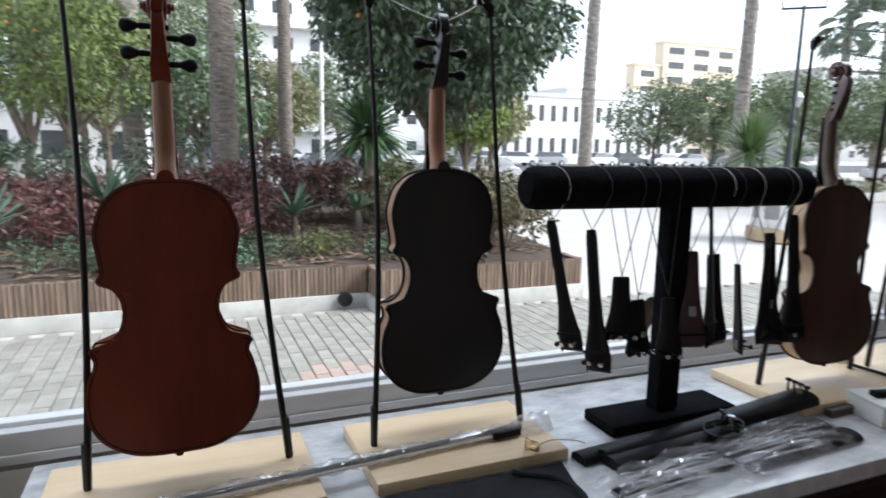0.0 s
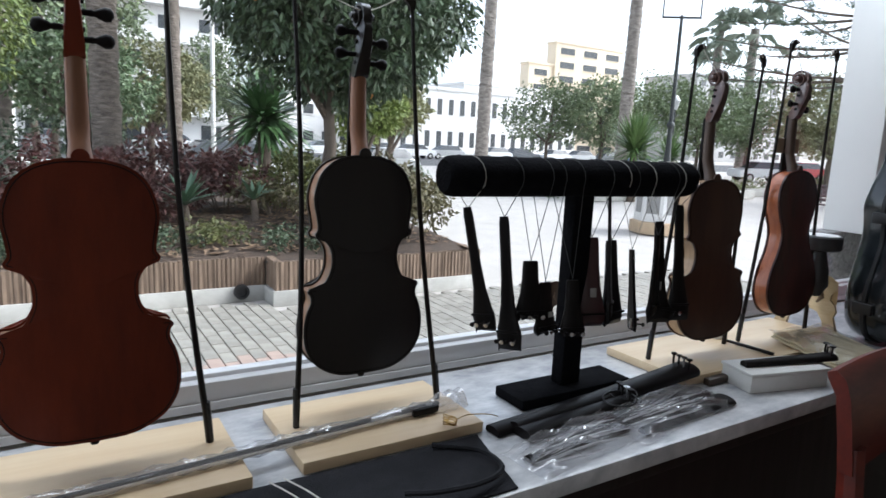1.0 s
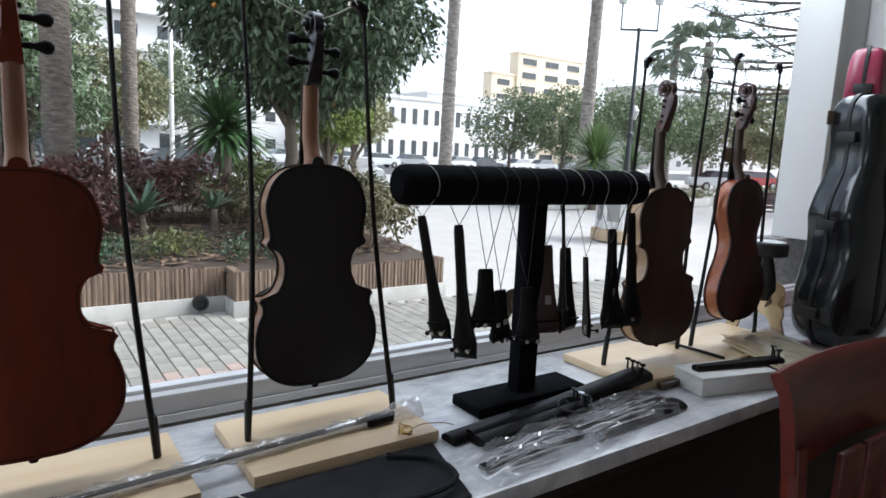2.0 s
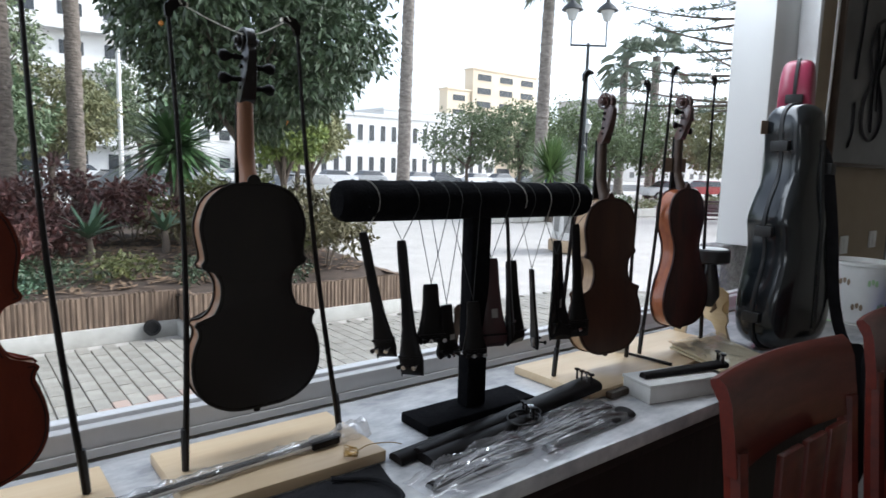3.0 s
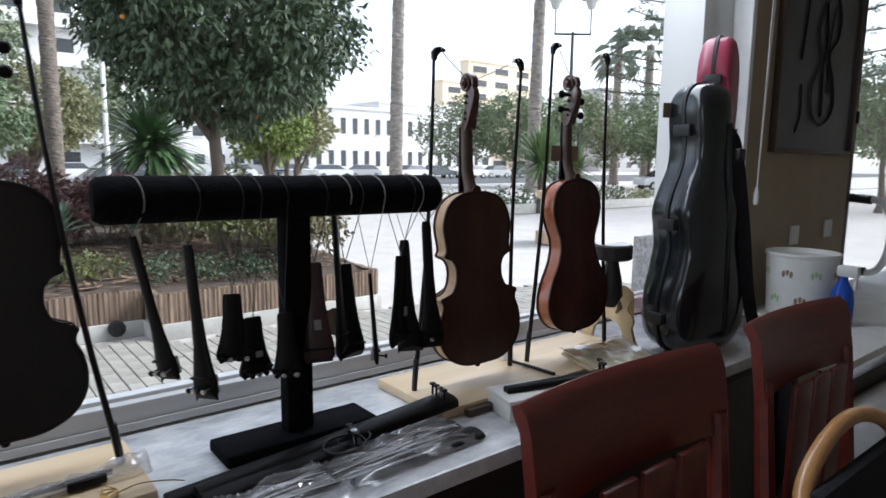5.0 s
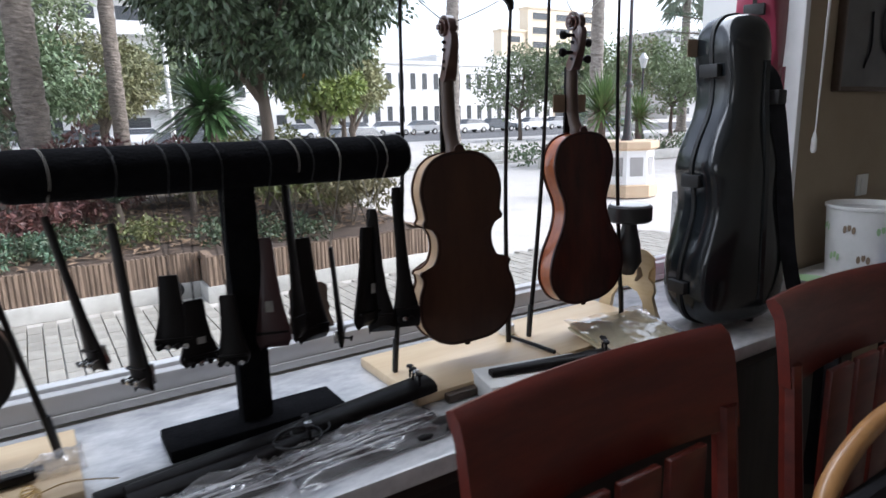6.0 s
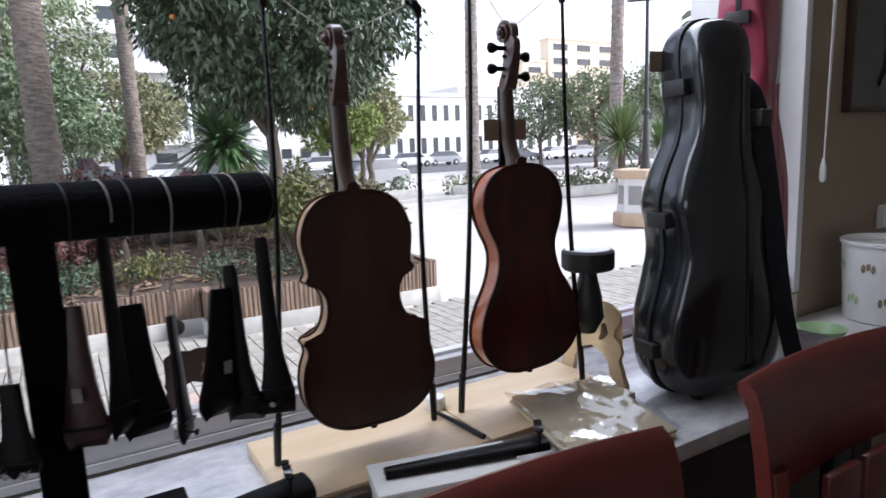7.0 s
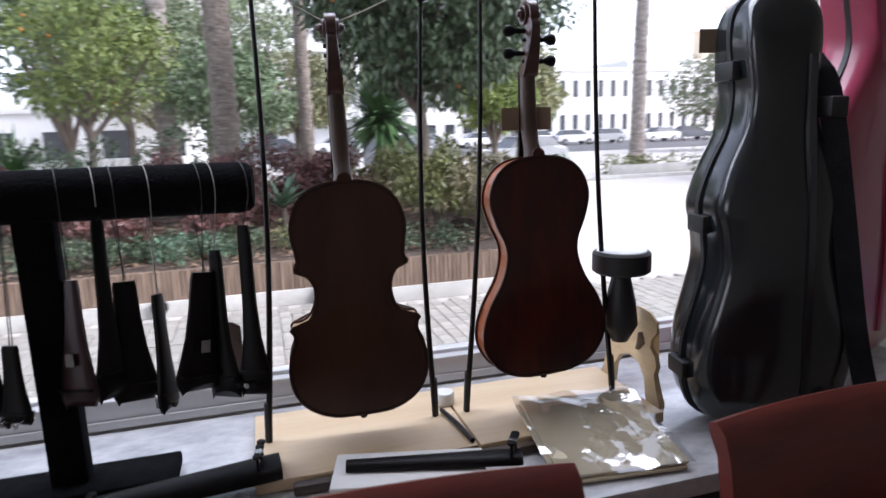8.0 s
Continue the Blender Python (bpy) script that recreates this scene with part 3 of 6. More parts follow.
HEADS = [(0.096, 0.757, 1.462), (0.495, 0.788, 1.470), (1.303, 0.724, 1.441), (1.610, 0.718, 1.465)]
for i, h in enumerate(HEADS):
    s = thing("hanging_string", "white string tied between two bow tips and a scroll", "string", (0, 0, 0), group="hanging strings")
    l, r = Vector(TIPS[2 * i]) + Vector((0.015, 0, 0.010)), Vector(TIPS[2 * i + 1]) + Vector((-0.015, 0, 0.010))
    part("strand", tubed(sagging(l, h, 0.003), 0.0011, 5), M_STRING, s)
    part("strand", tubed(sagging(h, r, 0.003), 0.0011, 5), M_STRING, s)
    for p in (l, r):
        part("knot", tubed([p + Vector((0.004 * math.cos(k), 0.005 * math.sin(k), 0.004 * math.sin(2 * k))) for k in range(8)], 0.0011, 5), M_STRING, s)

# ---- velvet T-stand with hanging tailpieces ----
stand = thing("display_stand", "black velvet T-shaped display stand on the marble shelf", "display stand", (0.905, 0.705, TOP))
part("base", boxed(-0.138, 0.138, -0.043, 0.043, 0.0005, 0.021, 0.004), M_VELVET, stand)
part("post", boxed(-0.024, 0.024, -0.016, 0.016, 0.0212, 0.395, 0.004), M_VELVET, stand)
BAR0, BAR1 = Vector((0.612, 0.719, 1.220)), Vector((1.180, 0.680, 1.220))
o_ = Vector((0.905, 0.705, TOP))
bar_pts = [BAR0.lerp(BAR1, q) - o_ for q in (0, 0.012, 0.03, 0.25, 0.5, 0.75, 0.97, 0.988, 1)]
part("bar", tubed(bar_pts, [0.027, 0.0325, 0.0345, 0.0345, 0.0342, 0.0345, 0.0345, 0.0325, 0.027], 28), M_VELVET, stand)


def tailpiece(label, x, hang, length, width, rz, material, tuners=4, dy=0.0, ry=0.0, white=False, rx=-6.0):
    """Hangs from the bar by a cord; wide end down with fine tuners."""
    q = (x - BAR0.x) / (BAR1.x - BAR0.x)
    c = BAR0.lerp(BAR1, q)
    y = c.y + dy
    z1 = c.z - hang
    t = thing("tailpiece", label, "tailpiece", (x, y, z1), group="hanging tailpieces")
    t.matrix_world = pose(x, y, z1, rx, ry, 0) @ Matrix.Rotation(radians(rz), 4, 'Z')
    w = width / 2
    bm = bmesh.new()
    if length > 0.2:
        prof = [(0.0, 0.30 * w), (0.05, 0.38 * w), (0.45, 0.42 * w), (0.65, 0.55 * w), (0.80, 0.82 * w), (0.88, 1.0 * w), (0.92, 0.97 * w), (1.0, 0.90 * w)]
    else:
        prof = [(0.0, 0.44 * w), (0.05, 0.50 * w), (0.30, 0.54 * w), (0.55, 0.66 * w), (0.75, 0.86 * w), (0.86, 1.0 * w), (0.93, 0.98 * w), (1.0, 0.78 * w)]
    rows = []
    for s, ww in prof:
        z = -s * length
        th = 0.004 + 0.05 * ww
        arc = 0.22 * ww
        cut = 0.055 * length if s == 1.0 else 0.0
        rows.append([bm.verts.new((ww * math.cos(a), -arc * math.sin(a) - th / 2, z + cut * math.sin(a) + 0.3 * cut * math.cos(a))) for a in [math.pi * k / 6 for k in range(7)]] +
                    [bm.verts.new((-ww, th / 2, z)), bm.verts.new((ww, th / 2, z))])
    for a, b in zip(rows, rows[1:]):
        for i in range(9):
            bm.faces.new((a[i], a[(i + 1) % 9], b[(i + 1) % 9], b[i]))
    bm.faces.new(rows[0]), bm.faces.new(rows[-1])
    part("body", bm, material, t)
    part("saddle", boxed(-0.9 * w, 0.9 * w, -0.24 * w - 0.004, 0.004, -0.855 * length - 0.002, -0.855 * length + 0.002, 0.0008), M_EBONY, t)
    for k in range(tuners):
        xx = w * (-0.66 + 0.44 * k)
        bm = bmesh.new()
        lathe(bm, [(0.0016, 0), (0.0016, 0.012), (0.0042, 0.0125), (0.0042, 0.016), (0.002, 0.0165)], 10,
              Matrix.Translation((xx, -0.20 * w, -0.91 * length)) @ Matrix.Rotation(radians(100), 4, 'X'))
        tun = part("fine_tuner", bm, M_STEEL if k % 2 else M_EBONY, t)
        part("lever", boxed(xx - 0.002, xx + 0.002, 0.002, 0.010, -0.96 * length, -0.84 * length, 0.0006), M_STEEL, tun)
    # cord over the bar, its two strands meeting at the tailpiece
    m = (pose(x, y, z1, rx, ry, 0) @ Matrix.Rotation(radians(rz), 4, 'Z')).inverted()
    R = 0.0357
    loop = [Vector((x, y, z1 - 0.004))]
    for a in range(-20, 201, 20):
        loop.append(Vector((x + 0.011 * math.cos(radians(a)), c.y - R * math.cos(radians(a)), c.z + R * math.sin(radians(a)))))
    loop.append(Vector((x + 0.003, y, z1 - 0.004)))
    part("cord", tubed([m @ p for p in loop], 0.0008, 5), M_THREAD if white else M_CORD, t)
    return t


BLK = "black ebony tailpiece with fine tuners hanging on a cord"
TAILS = [  # label, x, hang, length, width, turn, material, tuners, dy, lean
    (BLK, 0.660, 0.052, 0.220, 0.044, -68, M_EBONY, 4, 0.0, -10),
    (BLK, 0.735, 0.069, 0.240, 0.048, -66, M_EBONY, 4, 0.0, -3),
    ("short black tailpiece with fine tuners hanging on a cord", 0.798, 0.151, 0.108, 0.056, -22, M_EBONY, 4, 0.0, 1),
    ("short black tailpiece with a white label hanging on a cord", 0.826, 0.190, 0.096, 0.058, 10, M_EBONY, 4, -0.010, 0),
    ("short black tailpiece with fine tuners hanging on a cord", 0.868, 0.184, 0.104, 0.046, -30, M_EBONY, 4, -0.034, 0),
    ("dark rosewood tailpiece with a label hanging on a white cord", 0.936, 0.112, 0.172, 0.054, -25, M_ROSEW, 0, 0.0, 0),
    (BLK, 0.978, 0.033, 0.243, 0.044, 40, M_EBONY, 0, 0.006, 0),
    ("plain black tailpiece hanging on a cord", 1.000, 0.122, 0.168, 0.060, 5, M_EBONY, 0, 0.014, -1),
    ("slim black tailpiece with a small hook hanging on a cord", 1.042, 0.140, 0.162, 0.040, 62, M_EBONY, 1, 0.0, -1),
    ("black tailpiece with a white label hanging on a cord", 1.104, 0.113, 0.165, 0.066, 30, M_EBONY, 0, -0.004, 6),
    ("plain black tailpiece hanging on a cord", 1.121, 0.086, 0.210, 0.050, -35, M_EBONY, 0, 0.010, 0),
    ("long slim black tailpiece with fine tuners hanging on a cord", 1.162, 0.052, 0.240, 0.046, -25, M_EBONY, 3, 0.0, 0),
]
for lab, x, hang, length, width, rz, material, tun, dy, lean in TAILS:
    tp = tailpiece(lab, x, hang, length, width, rz, material, tun, dy, lean, x in (0.660, 0.978, 1.042, 1.121))
    if "label" in lab:
        part("label", boxed(-0.006, 0.006, -0.27 * width / 2 - 0.006, -0.27 * width / 2 - 0.0045, -0.66 * length, -0.56 * length), M_LABEL, tp, "small grey paper label")


# ---- instrument cases ----
GREY_SIDE = [(0.0, 0.0), (0.06, 0.003), (0.108, 0.03), (0.125, 0.085), (0.122, 0.15), (0.104, 0.215), (0.091, 0.27), (0.094, 0.325), (0.100, 0.365), (0.084, 0.42), (0.059, 0.475), (0.051, 0.53), (0.0545, 0.575), (0.057, 0.615), (0.051, 0.65), (0.031, 0.672), (0.0, 0.678)]
PINK_SIDE = [(0.0, 0.0), (0.07, 0.002), (0.155, 0.022), (0.205, 0.085), (0.220, 0.18), (0.212, 0.27), (0.194, 0.35), (0.172, 0.42), (0.136, 0.49), (0.084, 0.545), (0.053, 0.59), (0.049, 0.63), (0.068, 0.685), (0.083, 0.735), (0.077, 0.785), (0.052, 0.826), (0.025, 0.842), (0.0, 0.846)]


def shaped_case(name, label, at, rz, k, material, wide=1.06, deepness=1.0, ry=0.0, side=GREY_SIDE, catches=((0.565, 0.0535), (0.335, 0.094), (0.10, 0.125))):
    """Violin-shaped hard case standing on its lower end; seam runs round the middle."""
    c = thing(name, label, "instrument case", at, rz, 0, ry)
    right = half(side, 4)
    o = [(x * k * wide, z * k) for x, z in right + [(-x, z) for x, z in right[-2:0:-1]]]
    D = 0.068 * k * deepness

    def deep(z):
        q = min(1.0, max(0.0, (z / k - 0.33) / 0.2))
        return 1.0 - 0.17 * q * q * (3 - 2 * q)

    def shell(y0, y1, sgn):
        bm = bmesh.new()
        n = len(o)
        cz = 0.33 * k
        rows = []
        for s, d in ((1.0, y0), (1.0, y0 + (y1 - y0) * 0.35), (0.985, y0 + (y1 - y0) * 0.62), (0.94, y0 + (y1 - y0) * 0.84), (0.85, y0 + (y1 - y0) * 0.96), (0.5, y1 + sgn * 0.004)):
            rows.append([bm.verts.new((x * s, d * deep(z), cz + (z - cz) * (1 - (1 - s) * 0.45))) for x, z in o])
        for a, b in zip(rows, rows[1:]):
            for i in range(n):
                bm.faces.new((a[i], a[(i + 1) % n], b[(i + 1) % n], b[i]))
        bm.faces.new(rows[-1]), bm.faces.new(rows[0])
        return bm
    part("back_shell", shell(0.005, D, 1), material, c)
    lid = part("lid", shell(-0.005, -D, -1), material, c)
    bm = bmesh.new()
    tube(bm, spline([(0.035 * k, -D * deep(z * k) - 0.001, z * k) for z in (0.06, 0.2, 0.3, 0.4, 0.5, 0.58)], 5), 0.009, 6)
    part("rib", bm, material, lid, "raised rib along the lid")
    bm = bmesh.new()
    n = len(o)
    for y0, y1, s in ((-0.0048, 0.0048, 0.004),):
        a = [bm.verts.new((x * (1 + s / 0.1), y0, z + s * (1 if z > 0.33 * k else -1) * abs(z - 0.33 * k) / (0.33 * k))) for x, z in o]
        b = [bm.verts.new((x * (1 + s / 0.1), y1, z + s * (1 if z > 0.33 * k else -1) * abs(z - 0.33 * k) / (0.33 * k))) for x, z in o]
        for i in range(n):
            bm.faces.new((a[i], a[(i + 1) % n], b[(i + 1) % n], b[i]))
        bm.faces.new(a[::-1]), bm.faces.new(b)
    part("seam_band", bm, M_RUB, c, "black rubber seam")
    for z, w in catches:
        for s in (-1, 1):
            x = s * w * k * wide
            part("latch", boxed(min(x, x + s * 0.014), max(x, x + s * 0.014), -0.026, 0.024, z * k - 0.014, z * k + 0.014, 0.003), M_RUB, c, "black latch")
    part("hinge_knob", lathe(bmesh.new(), [(0.010, 0), (0.011, 0.006), (0.006, 0.011)], 12, Matrix.Translation((0.030 * k, -D * 0.66, 0.565 * k)) @ Matrix.Rotation(radians(90), 4, 'X')), M_RUB, c)
    for x, y in ((-0.05, -0.03), (0.05, -0.03), (-0.05, 0.03), (0.05, 0.03)):
        part("foot", lathe(bmesh.new(), [(0.010, -0.008), (0.011, 0), (0.008, 0.012)], 10, Matrix.Translation((x * k, y, 0))), M_RUB, c, "black rubber foot")
    return c


shaped_case("violin_case", "grey glossy violin-shaped hard case standing on the shelf", (1.958, 0.580, TOP + 0.008), -10, 0.985, M_CASE, 1.06, 1.0, -2.2)
shaped_case("violin_case", "pink violin-shaped hard case standing behind the grey case", (2.302, 0.745, TOP + 0.008), 18, 1.0, M_PINK, 1.0, 0.86, 0.0, PINK_SIDE, ((0.715, 0.081), (0.46, 0.155), (0.17, 0.219)))
strap = thing("case_strap", "black carrying strap hanging from the grey case", "strap", (0, 0, 0))
bm = bmesh.new()
P = spline([(1.995, 0.560, 1.385), (1.992, 0.520, 1.33), (2.012, 0.496, 1.15), (2.050, 0.486, 0.95), (2.072, 0.458, 0.83), (2.12, 0.435, 0.80), (2.10, 0.415, 0.60), (2.08, 0.41, 0.42)], 5)
for dx in (0.0,):
    a = [bm.verts.new(p + Vector((-0.013, 0.010, 0))) for p in P]
    b = [bm.verts.new(p + Vector((0.013, -0.010, 0))) for p in P]
    c_ = [bm.verts.new(p + Vector((0.015, -0.007, 0))) for p in P]
    d_ = [bm.verts.new(p + Vector((-0.011, 0.013, 0))) for p in P]
    for u, v in ((a, b), (b, c_), (c_, d_), (d_, a)):
        for i in range(len(P) - 1):
            bm.faces.new((u[i], u[i + 1], v[i + 1], v[i]))
part("webbing", bm, M_CLOTH, strap)
part("shoulder_pad", tubed(spline([(2.10, 0.408, 0.80), (2.10, 0.395, 0.72), (2.085, 0.39, 0.58), (2.08, 0.395, 0.44)], 4), [0.012, 0.024, 0.030, 0.032, 0.033, 0.033, 0.033, 0.033, 0.033, 0.032, 0.030, 0.026, 0.016][:13], 12, flat=0.4), M_CLOTH, strap, "black padded shoulder piece")
part("buckle", boxed(1.978, 2.010, 0.500, 0.528, 1.29, 1.32, 0.003), M_RUB, strap)


def tag_card(at, w, h, rz, label):
    t = thing("card_tag", label, "tag", at, rz)
    part("card", boxed(-w / 2, w / 2, -0.0008, 0.0008, -h / 2, h / 2), M_CARD, t)
    part("tape", boxed(-0.008, 0.008, -0.0016, -0.001, -h / 2, h / 2 + 0.004), M_FILM, t)


tag_card((1.897, 0.634, 1.412), 0.075, 0.036, -10, "brown card tag stuck behind the grey case")
tag_card((1.610, 0.735, 1.302), 0.082, 0.036, -8, "brown card tag behind a violin neck")


# ---- dining chairs with backs to the shelf ----
def chair(x, y, label, wood=M_CHAIR, top=0.98, width=0.43):
    """Seat towards -y, back upright at y."""
    c = thing("dining_chair", label, "chair", (x, y, 0), group="chairs beside the shelf")
    w = width / 2
    # top rail: a bowed board, rolled over at its upper edge
    bm = bmesh.new()
    rows = []
    for i in range(13):
        u = -1 + 2 * i / 12
        xx = u * w
        bow_ = 0.022 * (1 - u * u)
        pr = [(0.026, top), (0.014, top + 0.006), (0.000, top - 0.004), (-0.010, top - 0.03), (-0.020, top - 0.09), (-0.026, top - 0.135), (-0.006, top - 0.135), (0.000, top - 0.09), (0.010, top - 0.03), (0.024, top - 0.008)]
        rows.append([bm.verts.new((xx, yy + bow_ - 0.022, zz)) for yy, zz in pr])
    for a, b in zip(rows, rows[1:]):
        for k in range(10):
            bm.faces.new((a[k], a[(k + 1) % 10], b[(k + 1) % 10], b[k]))
    bm.faces.new(rows[0]), bm.faces.new(rows[-1])
    part("top_rail", bm, wood, c, "curved top rail")
    for s in (-1, 1):
        part("back_post", tubed([(s * (w - 0.02), -0.045, 0.0), (s * (w - 0.02), -0.075, 0.44), (s * (w - 0.02), -0.05, 0.70), (s * (w - 0.02), -0.034, top - 0.10)], [0.017, 0.02, 0.019, 0.017], 8), wood, c)
        part("front_leg", tubed([(s * (w - 0.03), -0.45, 0.0), (s * (w - 0.03), -0.44, 0.43)], [0.014, 0.019], 8), wood, c)
    for k in range(3):
        xx = -0.09 + 0.09 * k
        part("slat", boxed(xx - 0.037, xx + 0.037, -0.068, -0.056, 0.50, top - 0.12, 0.003), wood, c)
    part("lower_rail", boxed(-w + 0.03, w - 0.03, -0.078, -0.054, 0.49, 0.53, 0.004), wood, c)
    part("seat", boxed(-w, w, -0.46, -0.06, 0.425, 0.465, 0.012), wood, c)
    return c


chair(1.213, 0.262, "red-brown wooden dining chair with curved top rail", width=0.46)
chair(1.832, 0.285, "red-brown wooden dining chair beside the case strap")

# ---- loose things on the shelf ----
# black cloth bag folded on the front of the shelf
def cloth(name, label, cat, x0, x1, y0, y1, z, hgt, seed, m_=M_CLOTH, nx=40, ny=16, skew=0.0, at_z=TOP):
    bm = bmesh.new()
    grid = [[None] * (ny + 1) for _ in range(nx + 1)]
    for i in range(nx + 1):
        for j in range(ny + 1):
            u, v = i / nx, j / ny
            x = x0 + (x1 - x0) * u + skew * v
            y = y0 + (y1 - y0) * v
            e = min(1, 8 * min(u, 1 - u), 6 * min(v, 1 - v) + 0.1)
            h = hgt * e * (0.6 + 0.6 * noise.noise((x * 14 + seed, y * 14, 0.3))) + 0.003 + 0.002 * noise.noise((x * 60, y * 60, seed))
            grid[i][j] = bm.verts.new((x, y, z + max(0.002, h)))
    for i in range(nx):
        for j in range(ny):
            bm.faces.new((grid[i][j], grid[i + 1][j], grid[i + 1][j + 1], grid[i][j + 1]))
    bot = bmesh.ops.extrude_face_region(bm, geom=bm.faces[:])
    for v in bot["geom"]:
        if isinstance(v, bmesh.types.BMVert):
            v.co.z = z + 0.0005
    ob = thing(name, label, cat)
    part("fabric", bm, m_, ob)
    return ob


bag = cloth("cloth_bag", "black cloth bag folded flat on the shelf edge", "bag", 0.02, 0.60, 0.462, 0.622, TOP, 0.012, 3.1, skew=0.04)
part("flap", tubed(spline([(0.44, 0.50, TOP + 0.017), (0.48, 0.475, TOP + 0.022), (0.55, 0.472, TOP + 0.020), (0.60, 0.50, TOP + 0.016), (0.60, 0.56, TOP + 0.014), (0.54, 0.60, TOP + 0.017)], 4), 0.004, 6), M_CLOTH, bag)
for k in range(2):
    part("drawstring", tubed(spline([(0.29 + 0.02 * k, 0.60, TOP + 0.021), (0.31 + 0.02 * k, 0.54, TOP + 0.024), (0.33 + 0.02 * k, 0.47, TOP + 0.020)], 4), 0.0012, 5), M_STRING, bag, "white drawstring")
wire = thing("brass_wire_coil", "small tangle of brass wire lying on the board edge", "wire", (0.598, 0.642, TOP + 0.0235))
bm = bmesh.new()
for k in range(4):
    tube(bm, [((0.011 + 0.003 * k) * math.cos(a) * (1 - 0.2 * k), (0.010 + 0.002 * k) * math.sin(a), 0.003 * k + 0.002 * math.sin(2 * a + k)) for a in [2 * math.pi * i / 14 + k for i in range(15)]], 0.0009, 5)
part("coil", bm, M_BRASS, wire)
part("lead", tubed(spline([(0.012, 0, 0.003), (0.04, 0.006, 0.004), (0.075, -0.004, 0.002), (0.10, 0.004, -0.01)], 4), 0.0009, 5), M_BRASS, wire)

# a bow wrapped in clear film lying across the boards
wb = thing("wrapped_bow", "bow with silver lapping wrapped in clear plastic film", "bow", (0.0, 0.0, 0.0))
A_, B_ = Vector((-0.06, 0.655, 0.829)), Vector((0.635, 0.708, 0.829))
part("stick", tubed([A_.lerp(B_, q) for q in (0, 0.3, 0.6, 0.8, 0.97)], [0.0030, 0.0036, 0.004, 0.0044, 0.0046], 8), M_BOW, wb)
part("hair", tubed([A_.lerp(B_, q) + Vector((0, -0.009, -0.002)) for q in (0.02, 0.5, 0.9)], 0.0024, 6), M_IVORY, wb, "white bow hair")
part("lapping", tubed([A_.lerp(B_, q) for q in (0.78, 0.86)], 0.0052, 8), M_STEEL, wb, "silver wire lapping")
fr = A_.lerp(B_, 0.92) + Vector((0, -0.008, 0))
part("frog", boxed(-0.025, 0.025, -0.010, 0.010, -0.006, 0.006, 0.002, m=Matrix.Translation(fr) @ Matrix.Rotation(math.atan2(B_.y - A_.y, B_.x - A_.x), 4, 'Z')), M_EBONY, wb, "black frog with a pearl eye")
bm = bmesh.new()
rr = random.Random(5)
N = 60
tube(bm, [A_.lerp(B_, -0.02 + 1.06 * i / N) + Vector((0, -0.005, 0.002)) for i in range(N + 1)], [0.0098 + rr.uniform(-0.0026, 0.0028) + (0.008 if i > N - 5 else 0) for i in range(N + 1)], 14, flat=0.75)
for v in bm.verts:
    v.co += Vector((rr.uniform(-1, 1), rr.uniform(-1, 1), rr.uniform(-0.4, 1))) * 0.0016
part("film", bm, M_BOWWRAP, wb, "crinkled clear film", True, 20)


def fingerboard(label, a, b, w0, w1, h=0.012, pegs=0):
    a, b = Vector(a), Vector(b)
    t = thing("fingerboard", label, "fingerboard", a, math.degrees(math.atan2(b.y - a.y, b.x - a.x)))
    L = (b - a).length
    dz = b.z - a.z
    bm = bmesh.new()
    rows = []
    for q in (0, 0.02, 0.5, 0.98, 1):
        w = (w0 + (w1 - w0) * q) / 2 * (0.94 if q in (0, 1) else 1)
        rows.append([bm.verts.new((L * q, w * math.cos(k), h * 0.55 * math.sin(k) + h * 0.4 + dz * q)) for k in [math.pi * i / 8 for i in range(9)]] + [bm.verts.new((L * q, -w, dz * q)), bm.verts.new((L * q, w, dz * q))])
    for r0, r1 in zip(rows, rows[1:]):
        for i in range(11):
            bm.faces.new((r0[i], r0[(i + 1) % 11], r1[(i + 1) % 11], r1[i]))
    bm.faces.new(rows[0]), bm.faces.new(rows[-1])
    part("board", bm, M_EBONY, t)
    for k in range(pegs):
        bm = bmesh.new()
        lathe(bm, [(0.0022, 0), (0.0022, 0.018), (0.0062, 0.019), (0.0062, 0.022), (0.002, 0.0225)], 10,
              Matrix.Translation((L * 0.935 + 0.003 * k, (-0.021 + 0.014 * k) * max(w0, w1) / 0.06, h + dz * 0.95 - 0.003)))
        part("fine_tuner", bm, M_STEEL if k == 1 else M_EBONY, t)
    return t


fingerboard("long black tailpiece with four fine tuners lying on the shelf", (0.70, 0.60, TOP + 0.003), (1.185, 0.635, TOP + 0.022), 0.030, 0.060, 0.020, 4)
fingerboard("black ebony tailpiece lying on the shelf", (0.665, 0.615, TOP + 0.002), (0.90, 0.628, TOP + 0.012), 0.036, 0.024, 0.014, 0)
fingerboard("black ebony tailpiece lying on the shelf", (0.70, 0.580, TOP + 0.002), (0.96, 0.592, TOP + 0.010), 0.048, 0.03, 0.018, 4)
for i, (c0, r_) in enumerate((((0.93, 0.585), 0.024), ((0.955, 0.60), 0.020))):
    g = thing("tail_gut_loop", "black tail cord loop lying on the tailpieces", "cord")
    part("loop", tubed([(c0[0] + 1.5 * r_ * math.cos(a), c0[1] + r_ * math.sin(a), TOP + 0.027 + 0.004 * math.sin(a)) for a in [2 * math.pi * k / 20 for k in range(21)]], 0.0016, 6), M_RUB, g)


